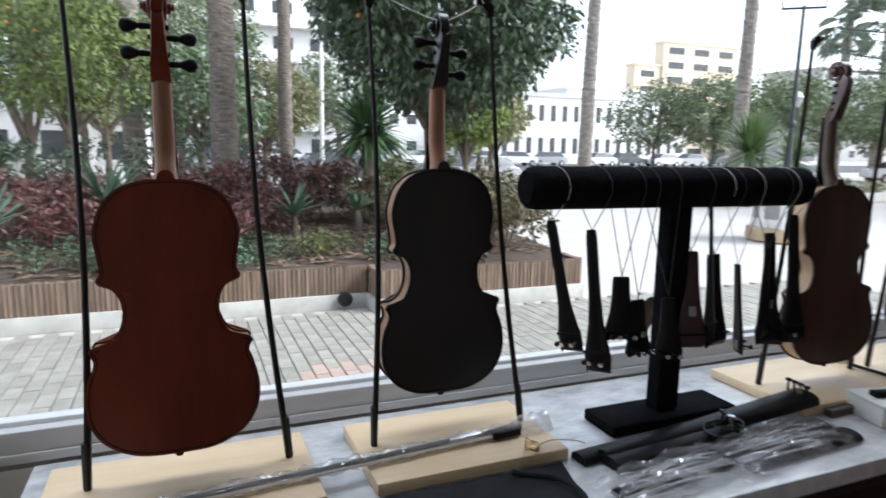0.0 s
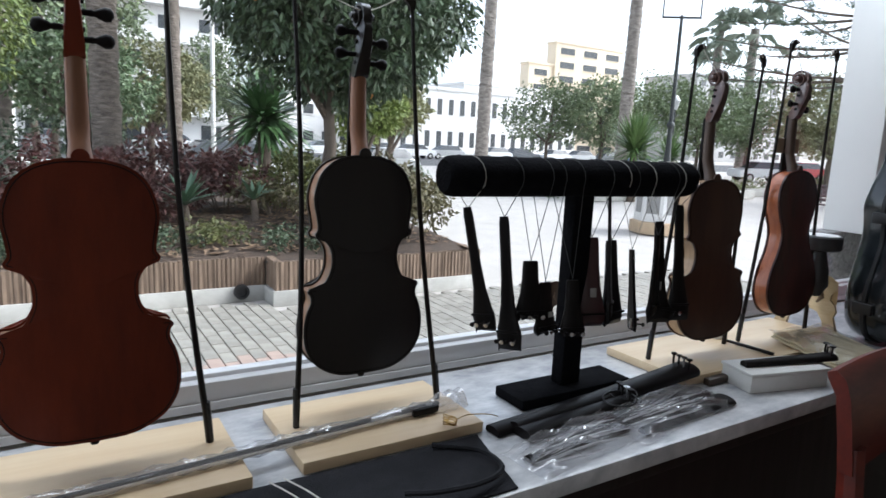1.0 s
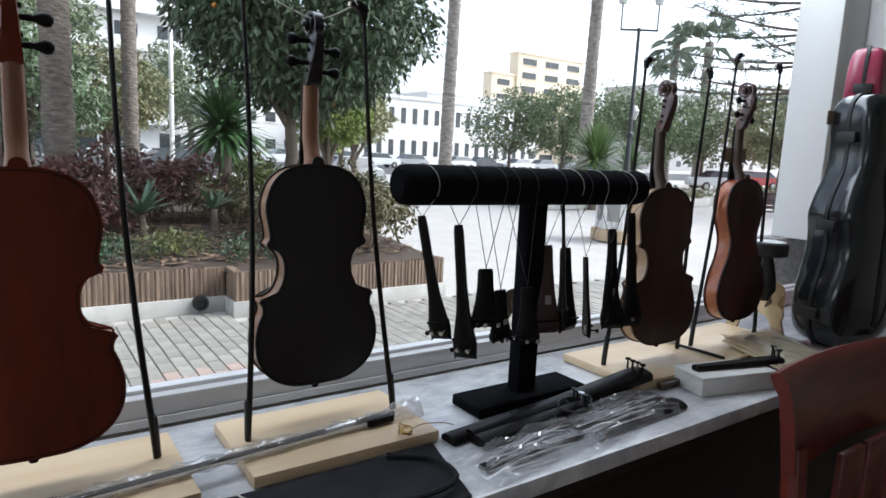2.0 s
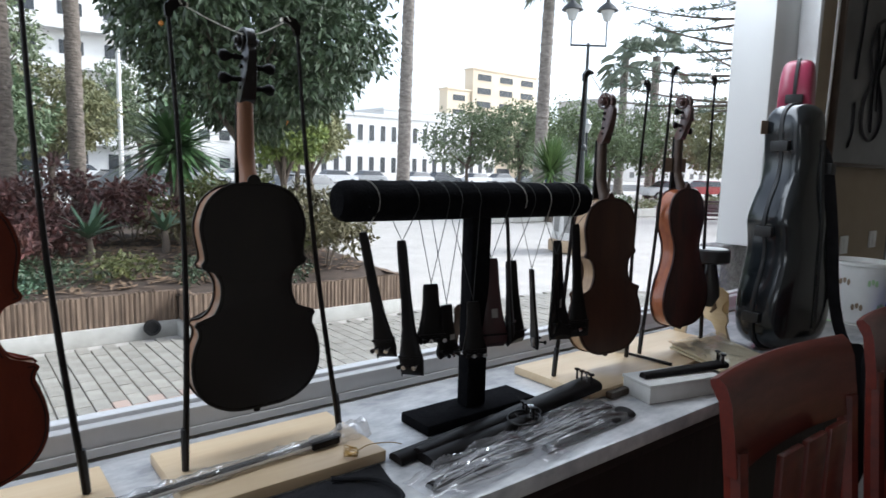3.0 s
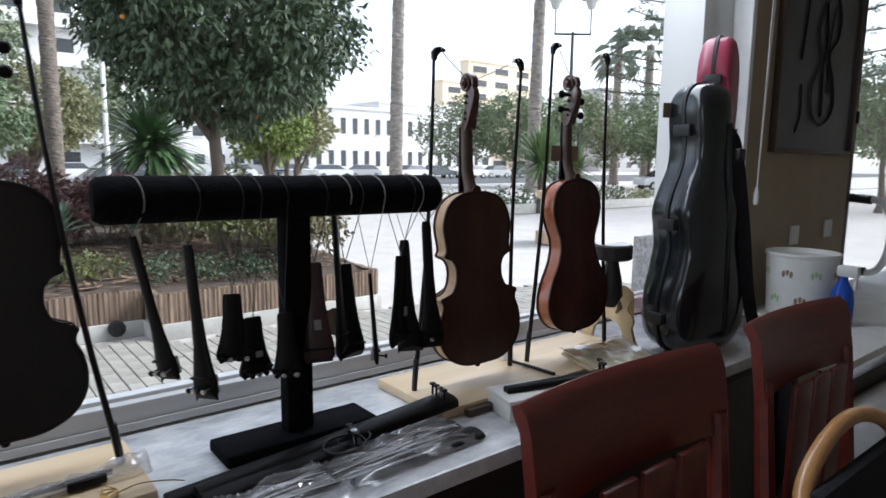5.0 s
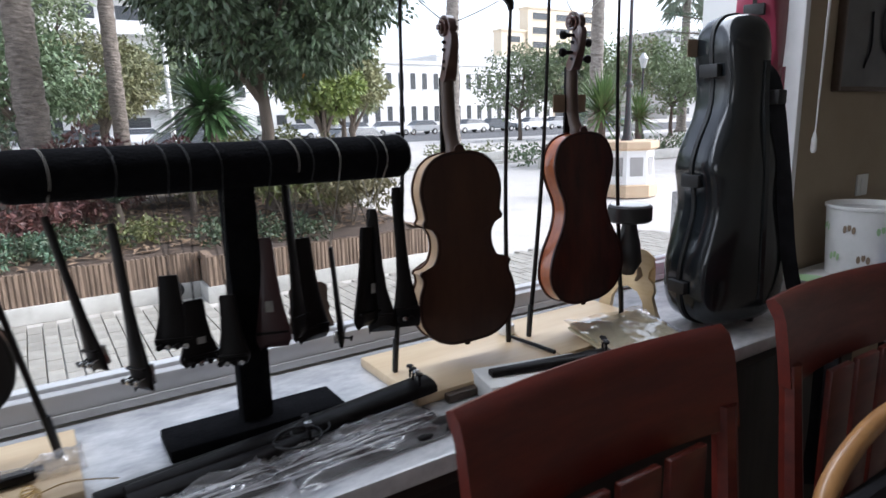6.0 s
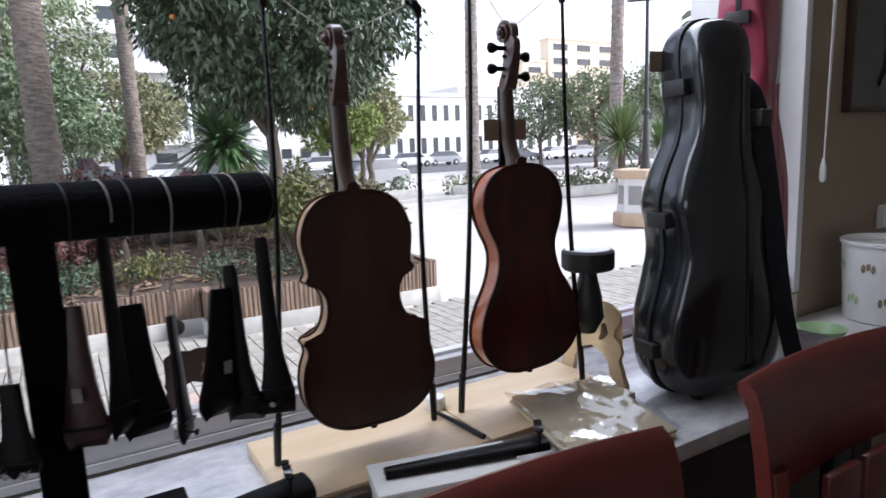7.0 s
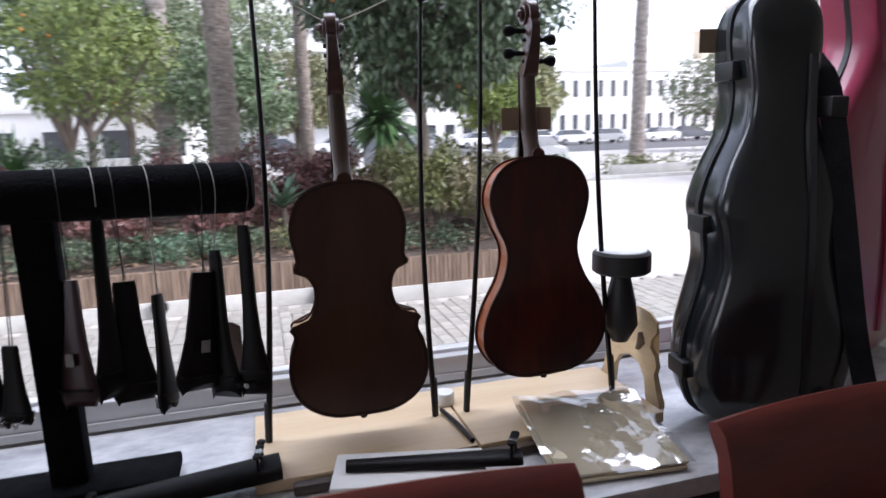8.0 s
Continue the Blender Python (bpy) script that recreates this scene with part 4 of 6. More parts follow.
def film_bag(label, x0, x1, y0, y1, seed, tilt=0.0, inner=()):
    t = thing("plastic_bag", label, "plastic bag", ((x0 + x1) / 2, (y0 + y1) / 2, TOP), tilt, group="plastic bags")
    w, d = (x1 - x0) / 2, (y1 - y0) / 2
    for k, (lx0, lx1, ly, wid) in enumerate(inner):
        bm = bmesh.new()
        rows = []
        for q in (0, 0.05, 0.4, 0.75, 0.95, 1):
            ww = wid * (0.35 + 0.65 * q) * (0.85 if q in (0, 1) else 1)
            rows.append([bm.verts.new((lx0 + (lx1 - lx0) * q, ly + ww * math.cos(a), 0.004 + 0.010 * math.sin(a))) for a in [math.pi * i / 8 for i in range(9)]])
        for r0, r1 in zip(rows, rows[1:]):
            for i in range(8):
                bm.faces.new((r0[i], r0[i + 1], r1[i + 1], r1[i]))
            bm.faces.new((r0[8], r0[0], r1[0], r1[8]))
        bm.faces.new(rows[0]), bm.faces.new(rows[-1])
        part("tailpiece", bm, M_EBONY, t, "black tailpiece inside the bag")
    bm = bmesh.new()
    nx, ny = 70, 40
    g = []
    for i in range(nx + 1):
        col_ = []
        for j in range(ny + 1):
            u, v = i / nx, j / ny
            e = min(1, 7 * min(u, 1 - u) + 0.05, 5 * min(v, 1 - v) + 0.05)
            x, y = -w + 2 * w * u, -d + 2 * d * v
            fold = (1 - abs(noise.noise((x * 3.5 + seed, y * 34 + x * 9 + 0.5 * math.sin(x * 18), 2.0)))) ** 12
            h = 0.003 + e * (0.013 + 0.005 * noise.noise((x * 10 + seed, y * 16, 1.0)) + 0.016 * fold )
            col_.append(bm.verts.new((x + 0.006 * noise.noise((y * 30, seed, 0)), y + 0.006 * noise.noise((x * 30, seed, 5)), h)))
        g.append(col_)
    for i in range(nx):
        for j in range(ny):
            bm.faces.new((g[i][j], g[i + 1][j], g[i + 1][j + 1], g[i][j + 1]))
    part("film", bm, M_WRAP, t, "crinkled clear plastic", True, 25)
    # sharp creases along the bag, gathered at one end; their white stands for glints
    rc = random.Random(int(seed * 10))
    for k in range(17):
        v0 = -1 + 2 * (k + 0.5) / 17
        x0c, x1c = -w * rc.uniform(0.35, 0.98), w * rc.uniform(0.25, 0.98)
        bend, lift = rc.uniform(-0.35, 0.35), rc.uniform(0.010, 0.019)
        pts_ = []
        for q in range(6):
            u = q / 5
            spread = 0.45 + 0.5 * u
            pts_.append((x0c + (x1c - x0c) * u, d * (v0 * spread + bend * math.sin(math.pi * u) * 0.5 + rc.uniform(-0.05, 0.05)), 0.005 + lift * (1 - abs(v0) ** 2) * (0.7 + 0.3 * math.sin(math.pi * u))))
        path_ = spline(pts_, 5)
        n_ = len(path_)
        part("crease", tubed(path_, [0.0005 + rc.uniform(0.0008, 0.0018) * math.sin(math.pi * (q + 0.5) / n_) for q in range(n_)], 6, flat=0.6), M_FOLDGLINT, t, "white streak in place of a fold glint")
    return t


film_bag("clear plastic bag holding black tailpieces on the shelf", 0.86, 1.16, 0.485, 0.60, 1.7, 6, ((-0.14, 0.14, 0.016, 0.030), (-0.12, 0.15, -0.030, 0.027)))
film_bag("crumpled clear plastic bag holding one black tailpiece", 0.64, 0.90, 0.475, 0.570, 4.2, 8, ((-0.115, 0.115, 0.004, 0.030),))

# white box with a fingerboard on it
wbx = thing("card_box", "small white cardboard box lying on the shelf", "box", (1.352, 0.545, TOP), -14)
part("tray", boxed(-0.100, 0.100, -0.042, 0.042, 0.0005, 0.034, 0.002), M_WBOX, wbx)
part("lid", boxed(-0.1025, 0.1025, -0.0445, 0.0445, 0.0345, 0.042, 0.002), M_WBOX, wbx)
fingerboard("slim black tailpiece with fine tuners lying on the box", (1.270, 0.566, TOP + 0.043), (1.500, 0.508, TOP + 0.046), 0.020, 0.036, 0.013, 4)
# packets of strings in shiny film
pk = thing("string_packet", "flat cream string packets in shiny clear wrapping", "packet", (1.655, 0.580, TOP + 0.0172), -6, 8.5)
for k in range(2):
    part("packet", boxed(-0.098 + 0.006 * k, 0.096 + 0.004 * k, -0.10 + 0.004 * k, 0.098, 0.0005 + 0.0065 * k, 0.006 + 0.0065 * k, 0.0015), M_CREAM, pk)
bm = bmesh.new()
g = [[bm.verts.new((-0.105 + 0.21 * i / 24, -0.105 + 0.21 * j / 24, 0.0155 + 0.006 * noise.noise((i * 0.13, j * 0.2, 7.7)) + 0.008 * abs(noise.noise((i * 0.2 + j * 0.14, j * 0.16 - i * 0.05, 1.1))))) for j in range(25)] for i in range(25)]
for i in range(24):
    for j in range(24):
        bm.faces.new((g[i][j], g[i + 1][j], g[i + 1][j + 1], g[i][j + 1]))
part("wrapping", bm, M_GLINT, pk, "shiny clear wrapping")


# cello bridges
def bridge(at, rz, label, k=1.0, rx=0.0, m_=M_BRIDGE):
    b = thing("cello_bridge", label, "bridge", at, rz, rx)
    R_ = [(0.0, 0.086), (0.012, 0.089), (0.026, 0.087), (0.036, 0.080), (0.037, 0.070), (0.030, 0.062), (0.029, 0.054), (0.037, 0.047), (0.039, 0.038), (0.036, 0.030), (0.042, 0.012), (0.045, 0.006), (0.045, 0.0), (0.028, 0.0), (0.026, 0.006), (0.023, 0.022), (0.015, 0.034), (0.0, 0.039)]
    bm = bmesh.new()
    for s in (-1, 1):
        o = [(s * x * k, z * k * 1.0) for x, z in R_]
        A = [bm.verts.new((x, -0.003 * k * (1.2 - z / (0.1 * k)), z)) for x, z in o]
        B = [bm.verts.new((x, 0.003 * k * (1.2 - z / (0.1 * k)), z)) for x, z in o]
        n = len(o)
        for i in range(n - 1):
            bm.faces.new((A[i], A[i + 1], B[i + 1], B[i]))
        bm.faces.new(A), bm.faces.new(B)
    bmesh.ops.triangulate(bm, faces=bm.faces[:])
    part("bridge_body", bm, m_, b)
    # no holes are cut: dark pieces on the face imitate the openings' shade
    for s in (-1, 1):
        bm = bmesh.new()
        tube(bm, [(s * 0.017 * k, -0.0040 * k, 0.066 * k), (s * 0.019 * k, -0.0040 * k, 0.056 * k), (s * 0.013 * k, -0.0040 * k, 0.048 * k)], [0.002 * k, 0.0042 * k, 0.002 * k], 8, flat=0.25)
        part("cutout", bm, M_CARD, b, "dark piece in place of an open cut-out eye")
    return b


bridge((1.822, 0.742, TOP), -86, "pale maple cello bridge standing on the shelf", 1.9)
# second bridge takes a dark wood to imitate its backlit silhouette
bridge((1.095, 0.945, 0.8585), 0, "bridge on the window bead, darkened as if backlit", 1.12, 0, M_NECKDK)
rest = thing("rubber_stopper", "black rubber disc with white top on a tapered black stem", "endpin stop", (1.772, 0.704, 0.958))
part("stem", lathe(bmesh.new(), [(0.014, -0.04), (0.030, -0.01), (0.026, 0.03), (0.017, 0.070), (0.016, 0.082)], 20), M_RUB, rest)
part("disc", lathe(bmesh.new(), [(0.044, 0.082), (0.049, 0.086), (0.049, 0.116), (0.045, 0.120)], 32), M_RUB, rest)
part("cap", lathe(bmesh.new(), [(0.042, 0.1202), (0.041, 0.1215), (0.014, 0.1218)], 32), M_WHITE, rest, "white disc on top")
rosin = thing("rosin_cake", "white round rosin box standing at a bow foot", "rosin", (1.468, 0.770, TOP + 0.0205))
part("tin", lathe(bmesh.new(), [(0.017, 0), (0.018, 0.002), (0.018, 0.018), (0.016, 0.021)], 20), M_WHITE, rosin)
# dark rod laid in for the shaded gap where two boards meet
lb = thing("loose_bow_stick", "thin dark strip standing for the gap between two boards", "bow", (0, 0, 0))
part("stick", tubed([(1.452, 0.735, 0.826), (1.462, 0.680, 0.825), (1.468, 0.618, 0.8245)], [0.0036, 0.004, 0.0042], 8), M_BOW, lb)
wed = thing("wooden_wedge", "dark brown wooden strip lying along the board edge", "wood strip", (0, 0, 0))
part("strip", boxed(1.20, 1.57, 0.590, 0.607, TOP + 0.0005, TOP + 0.016, 0.003), M_PICFRAME, wed)

# far end: side table, bucket, spray bottle, soap bottle
TZ = 0.70
tab = thing("side_table", "pale side table beside the shelf with papers", "table", (0, 0, 0))
part("tabletop", boxed(2.48, 5.0, 0.40, 0.94, TZ - 0.03, TZ - 0.001, 0.005), M_WBOX, tab)
for x in (2.55, 4.94):
    for y in (0.46, 0.88):
        part("leg", boxed(x - 0.02, x + 0.02, y - 0.02, y + 0.02, 0.0, TZ - 0.031, 0.003), M_DARKWOOD, tab)
bk = thing("bucket", "white plastic bucket with a small leaf pattern", "bucket", (3.08, 0.77, TZ))
part("pail", lathe(bmesh.new(), [(0.110, 0), (0.115, 0.004), (0.128, 0.235), (0.133, 0.237), (0.133, 0.247), (0.128, 0.249), (0.122, 0.23)], 32), M_WHITE, bk)
rr = random.Random(8)
for k in range(16):
    a = 2 * math.pi * (k % 8) / 8 + 0.4 * (k // 8)
    z = 0.17 if k < 8 else 0.07
    bm = bmesh.new()
    for j in range(3):
        lathe(bm, [(0.001, 0), (0.008, 0.0006), (0.001, 0.0012)], 8, Matrix.Rotation(a, 4, 'Z') @ Matrix.Translation((0.1155 + 0.055 * z, (j - 1) * 0.014, z + 0.008 * (j % 2))) @ Matrix.Rotation(radians(86), 4, 'Y') @ Matrix.Diagonal((1.7, 0.8, 1, 1)))
    part("leaf_print", bm, M_GREENP if k % 2 else M_CARD, bk, "small printed leaf")
sp = thing("spray_bottle", "spray bottle with blue liquid and white trigger head", "bottle", (3.02, 0.60, TZ))
part("bottle", lathe(bmesh.new(), [(0.036, 0), (0.040, 0.006), (0.040, 0.09), (0.034, 0.13), (0.016, 0.165), (0.014, 0.18)], 20), M_BLUE, sp)
bm = boxed(-0.016, 0.016, -0.050, 0.022, 0.181, 0.222, 0.008)
box(bm, -0.007, 0.007, -0.046, -0.034, 0.135, 0.181, 0.003)
part("trigger_head", bm, M_WHITE, sp, "white trigger head")
soap = thing("soap_bottle", "small pale green soap bottle on the side table", "bottle", (4.05, 0.62, TZ))
part("bottle", lathe(bmesh.new(), [(0.028, 0), (0.032, 0.005), (0.032, 0.09), (0.012, 0.115), (0.011, 0.13)], 18), M_GREENP, soap)
part("pump", lathe(bmesh.new(), [(0.012, 0.13), (0.012, 0.145), (0.005, 0.147), (0.005, 0.165)], 12), M_WHITE, soap)
for x, y, a in ((3.7, 0.55, 8), (4.2, 0.52, -12), (4.4, 0.66, 5)):
    pp = thing("paper_stack", "loose white papers lying on the side table", "papers", (x, y, TZ), a, group="papers")
    part("paper_sheet", boxed(-0.15, 0.15, -0.105, 0.105, 0.0, 0.012, 0.001), M_WBOX, pp)
bowl = thing("bowl", "small pale green bowl on the side table", "bowl", (2.70, 0.76, TZ))
part("bowl_body", lathe(bmesh.new(), [(0.03, 0), (0.036, 0.003), (0.062, 0.04), (0.064, 0.043), (0.059, 0.043), (0.033, 0.008)], 24), M_GREENP, bowl)

ac = thing("armchair", "honey-coloured bentwood chair with black padded back", "chair", (1.60, 0.055, -0.03))
part("rim", tubed(spline([(-0.20, -0.02, 0.70), (-0.17, 0.035, 0.80), (-0.06, 0.055, 0.855), (0.10, 0.06, 0.87), (0.20, 0.03, 0.83), (0.23, -0.02, 0.70)], 6), 0.014, 10), M_CHAIRLT, ac)
part("back_pad", boxed(-0.165, 0.19, 0.008, 0.035, 0.50, 0.825, 0.012), M_CLOTH, ac, "black padded back")
for s in (-0.195, 0.225):
    part("back_leg", tubed([(s, -0.02, 0.03), (s, -0.03, 0.45), (s, -0.02, 0.71)], [0.013, 0.016, 0.016], 8), M_CHAIRLT, ac)

# ---- outside materials ----
M_PAVE = mat("pale_square_paving", (0.56, 0.53, 0.49), (0.46, 0.43, 0.395), 0.75, 1.6, 0, 0.3, 25)
M_PAVER = mat("cream_paver", (0.37, 0.35, 0.305), (0.27, 0.255, 0.22), 0.75, 7, 0, 0.4, 45, rnd=0.2)
M_PAVERPINK = mat("pink_paver", (0.46, 0.35, 0.29), (0.38, 0.28, 0.23), 0.75, 9, 0, 0.25, 60, rnd=0.12)
M_JOINT = mat("sand_joint", (0.24, 0.225, 0.195), (0.17, 0.16, 0.14), 0.9, 14)
M_ASPHALT = mat("asphalt", (0.10, 0.10, 0.10), (0.075, 0.075, 0.076), 0.85, 4, 0, 0.3, 60)
M_KERB = mat("white_kerb_render", (0.52, 0.51, 0.475), (0.38, 0.37, 0.335), 0.8, 5, 0, 0.2, 50)
M_EDGING = mat("split_log_edging", (0.235, 0.165, 0.115), (0.120, 0.083, 0.058), 0.8, 6, 0, 0.6, 40, stretch=(5, 5, 0.6), rnd=0.10)
M_SOIL = mat("dry_soil", (0.095, 0.066, 0.047), (0.050, 0.036, 0.027), 0.95, 3.5, 0, 1.0, 22)
M_LITTER = mat("dry_litter", (0.32, 0.22, 0.14), (0.20, 0.13, 0.08), 0.9, 20, rnd=0.35)
M_BARK = mat("grey_palm_bark", (0.24, 0.20, 0.165), (0.10, 0.082, 0.066), 0.95, 7, 0, 1.0, 9, stretch=(1, 1, 2.5), bdist=0.05)
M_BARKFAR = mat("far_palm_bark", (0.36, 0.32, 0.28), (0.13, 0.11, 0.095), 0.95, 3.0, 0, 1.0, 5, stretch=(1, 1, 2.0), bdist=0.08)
M_BARK2 = mat("brown_bark", (0.14, 0.11, 0.085), (0.08, 0.062, 0.048), 0.9, 8, 0, 1.0, 30, stretch=(2, 2, 0.7))
M_LEAF = mat("orange_tree_leaf", (0.038, 0.062, 0.028), (0.060, 0.088, 0.040), 0.42, 6, rnd=0.5)
M_LEAFY = mat("yellow_green_leaf", (0.200, 0.237, 0.044), (0.125, 0.188, 0.044), 0.5, 6, rnd=0.4)
M_LEAFG = mat("green_leaf", (0.078, 0.122, 0.056), (0.120, 0.165, 0.082), 0.5, 6, rnd=0.45)
M_LEAFO = mat("olive_leaf", (0.156, 0.182, 0.085), (0.221, 0.227, 0.111), 0.55, 6, rnd=0.35)
# paler copies of the leaf colours, with distance haze mixed into the tone
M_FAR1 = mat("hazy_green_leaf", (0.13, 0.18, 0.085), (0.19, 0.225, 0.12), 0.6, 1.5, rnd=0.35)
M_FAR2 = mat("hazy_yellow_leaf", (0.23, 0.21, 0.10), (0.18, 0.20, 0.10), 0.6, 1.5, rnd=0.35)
M_LEAFR = mat("red_brown_leaf", (0.150, 0.052, 0.042), (0.090, 0.044, 0.035), 0.5, 6, rnd=0.45)
M_AGAVE = mat("blue_green_blade", (0.12, 0.20, 0.12), (0.085, 0.155, 0.09), 0.45, 5, rnd=0.25)
M_YUCCA = mat("dark_green_blade", (0.056, 0.120, 0.045), (0.088, 0.160, 0.056), 0.42, 5, rnd=0.35)
M_YUCCAB = mat("bright_green_blade", (0.13, 0.21, 0.07), (0.17, 0.26, 0.09), 0.45, 5, rnd=0.3)
# leaf tones darkened: the orange tree's shade is put into these colours
M_SHRUBY = mat("shaded_yellow_shrub_leaf", (0.125, 0.125, 0.032), (0.075, 0.095, 0.030), 0.5, 6, rnd=0.45)
M_SHRUBO = mat("shaded_olive_shrub_leaf", (0.105, 0.100, 0.048), (0.140, 0.115, 0.055), 0.55, 6, rnd=0.4)
M_SHRUBG = mat("shaded_green_shrub_leaf", (0.040, 0.066, 0.030), (0.060, 0.084, 0.042), 0.5, 6, rnd=0.4)
# far palm crowns: green lightened to imitate haze
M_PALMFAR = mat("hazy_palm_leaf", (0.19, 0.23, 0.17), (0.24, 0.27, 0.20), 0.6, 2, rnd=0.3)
M_CONIFER = mat("blue_green_needles", (0.075, 0.115, 0.075), (0.11, 0.15, 0.10), 0.6, 2, rnd=0.3)
M_ORANGE = mat("orange_fruit", (0.62, 0.25, 0.05), (0.50, 0.2, 0.04), 0.5, 10)
M_TWIG = mat("grey_twig", (0.20, 0.16, 0.12), (0.13, 0.105, 0.08), 0.9, 9)
M_WHITEWALL = mat("white_facade", (0.78, 0.77, 0.75), (0.70, 0.69, 0.67), 0.8, 0.4)
M_YELLOW = mat("yellow_facade", (0.78, 0.66, 0.50), (0.72, 0.60, 0.44), 0.8, 0.3)
M_GREYF = mat("grey_facade", (0.55, 0.54, 0.53), (0.48, 0.47, 0.46), 0.8, 0.3)
M_DARKGL = mat("dark_window_glass", (0.035, 0.04, 0.045), (0.05, 0.055, 0.06), 0.15, 1.0)
M_IRON = mat("dark_iron", (0.03, 0.035, 0.035), (0.02, 0.022, 0.022), 0.5, 8)
M_LANT = mat("lantern_glass", (0.55, 0.56, 0.55), (0.48, 0.49, 0.48), 0.3, 8)
M_OCHRE = mat("ochre_trim", (0.60, 0.46, 0.31), (0.52, 0.38, 0.25), 0.8, 6)
M_SPECK = mat("speckled_stone_chip", (0.46, 0.45, 0.43), (0.16, 0.155, 0.15), 0.75, 70, 0, 0.8, 90)
M_GRANITE = mat("grey_granite", (0.40, 0.40, 0.40), (0.24, 0.24, 0.245), 0.6, 28, 0, 0.3, 90)
M_TYRE = mat("tyre", (0.02, 0.02, 0.02), (0.03, 0.03, 0.03), 0.8, 10)


def grid_mesh(name, verts, faces, material, parent=None, label="", smooth=False):
    me = bpy.data.meshes.new(name)
    me.from_pydata(verts, [], faces)
    me.materials.append(material)
    if smooth:
        for p in me.polygons:
            p.use_smooth = True
    ob = new(name, me)
    if parent:
        ob.parent = parent
    if label:
        ob["label"] = label
    return ob


def leaves(name, clumps, material, parent, count, ll, lw, seed, droop=0.3, label=""):
    """Many folded leaves gathered in clumps; a clump is (centre, radius)."""
    rg = np.random.RandomState(seed)
    V, F = [], []
    w = np.array([r ** 2 for _, r in clumps])
    ids = rg.choice(len(clumps), count, p=w / w.sum())
    for k in ids:
        c, r = clumps[k]
        d = rg.normal(size=3)
        d /= np.linalg.norm(d) + 1e-9
        p = np.array(c) + d * r * (0.45 + 0.6 * rg.rand() ** 0.6) * np.array((1, 1, 0.85))
        ax = d * 0.6 + rg.normal(size=3) * 0.6 + np.array((0, 0, -droop))
        ax /= np.linalg.norm(ax) + 1e-9
        sd = np.cross(ax, rg.normal(size=3))
        sd /= np.linalg.norm(sd) + 1e-9
        nn = np.cross(ax, sd)
        L, W = ll * rg.uniform(0.6, 1.25), lw * rg.uniform(0.7, 1.2)
        i = len(V)
        V += [tuple(p), tuple(p + ax * L * 0.45 + sd * W / 2 + nn * W * 0.12), tuple(p + ax * L), tuple(p + ax * L * 0.45 - sd * W / 2 + nn * W * 0.12)]
        F += [(i, i + 1, i + 2), (i, i + 2, i + 3)]
    return grid_mesh(name, V, F, material, parent, label)


def blob_clumps(c, r, n, cr, seed, flat=0.8, bottom=-1.0):
    rg = np.random.RandomState(seed)
    out = []
    while len(out) < n:
        d = rg.normal(size=3)
        d /= np.linalg.norm(d)
        q = d * np.array((r, r, r * flat)) * (0.35 + 0.6 * rg.rand() ** 0.5)
        if q[2] < bottom:
            continue
        out.append((tuple(np.array(c) + q), cr * rg.uniform(0.65, 1.25)))
    return out


def branchy(name, base, top, r0, limbs, material, parent, seed):
    rg = random.Random(seed)
    b, t = Vector(base), Vector(top)
    bm = bmesh.new()
    pts = [b.lerp(t, q) + Vector((rg.uniform(-1, 1), rg.uniform(-1, 1), 0)) * 0.03 * (t - b).length * (0 < q < 1) for q in (0, 0.12, 0.35, 0.6, 0.85, 1)]
    tube(bm, pts, [r0 * 1.35, r0 * 1.05, r0 * 0.95, r0 * 0.85, r0 * 0.75, r0 * 0.6], 10)
    for e in limbs:
        e = Vector(e)
        s = b.lerp(t, rg.uniform(0.75, 1.0))
        m = s.lerp(e, 0.5) + Vector((rg.uniform(-.1, .1), rg.uniform(-.1, .1), rg.uniform(0, .2))) * (e - s).length
        tube(bm, spline([s, m, e], 4), [r0 * (0.55 - 0.45 * i / 8) for i in range(9)], 7)
    return part(name, bm, material, parent)


# ---- ground, paving and planter ----
bm = bmesh.new()
S = 700
vs = [bm.verts.new(p) for p in ((-S, 1.06, GROUND - 0.03), (S, 1.06, GROUND - 0.03), (S, S, GROUND - 0.03), (-S, S, GROUND - 0.03))]
bm.faces.new(vs)
vs2 = [bm.verts.new(p) for p in ((-S, -S, GROUND - 0.05), (S, -S, GROUND - 0.05), (S, 1.06, GROUND - 0.03), (-S, 1.06, GROUND - 0.03))]
bm.faces.new(vs2)
setting("ground", bm, M_PAVE, "pale paved ground of the square reaching the horizon", "ground", False)
setting("road", boxed(-120, 200, 42, 66, GROUND - 0.028, GROUND - 0.02), M_ASPHALT, "grey asphalt street beyond the square", "road", False)
setting("kerb", boxed(5.0, 120, 19.5, 19.8, GROUND - 0.03, GROUND + 0.09, 0.01), M_KERB, "long white kerb across the square", "kerb", False)
setting("pavement_strip", boxed(-30, 60, 1.07, 2.2, GROUND - 0.028, GROUND - 0.003), M_JOINT, "grey joint bed under the pavers", "pavement", False)

planter = thing("planter", "long raised planter with split-log edging on a white kerb", "planter", kind="structure")
FY, SY, CX, EX = 6.98, 6.62, 2.10, 4.86
bm = bmesh.new()
box(bm, -9.0, CX + 0.02, FY - 0.04, FY + 0.12, GROUND - 0.03, GROUND + 0.15, 0.01)
box(bm, CX - 0.02, EX + 0.04, SY - 0.04, SY + 0.12, GROUND - 0.03, GROUND + 0.15, 0.01)
box(bm, CX - 0.02, CX + 0.14, SY + 0.121, FY + 0.10, GROUND - 0.03, GROUND + 0.15, 0.01)
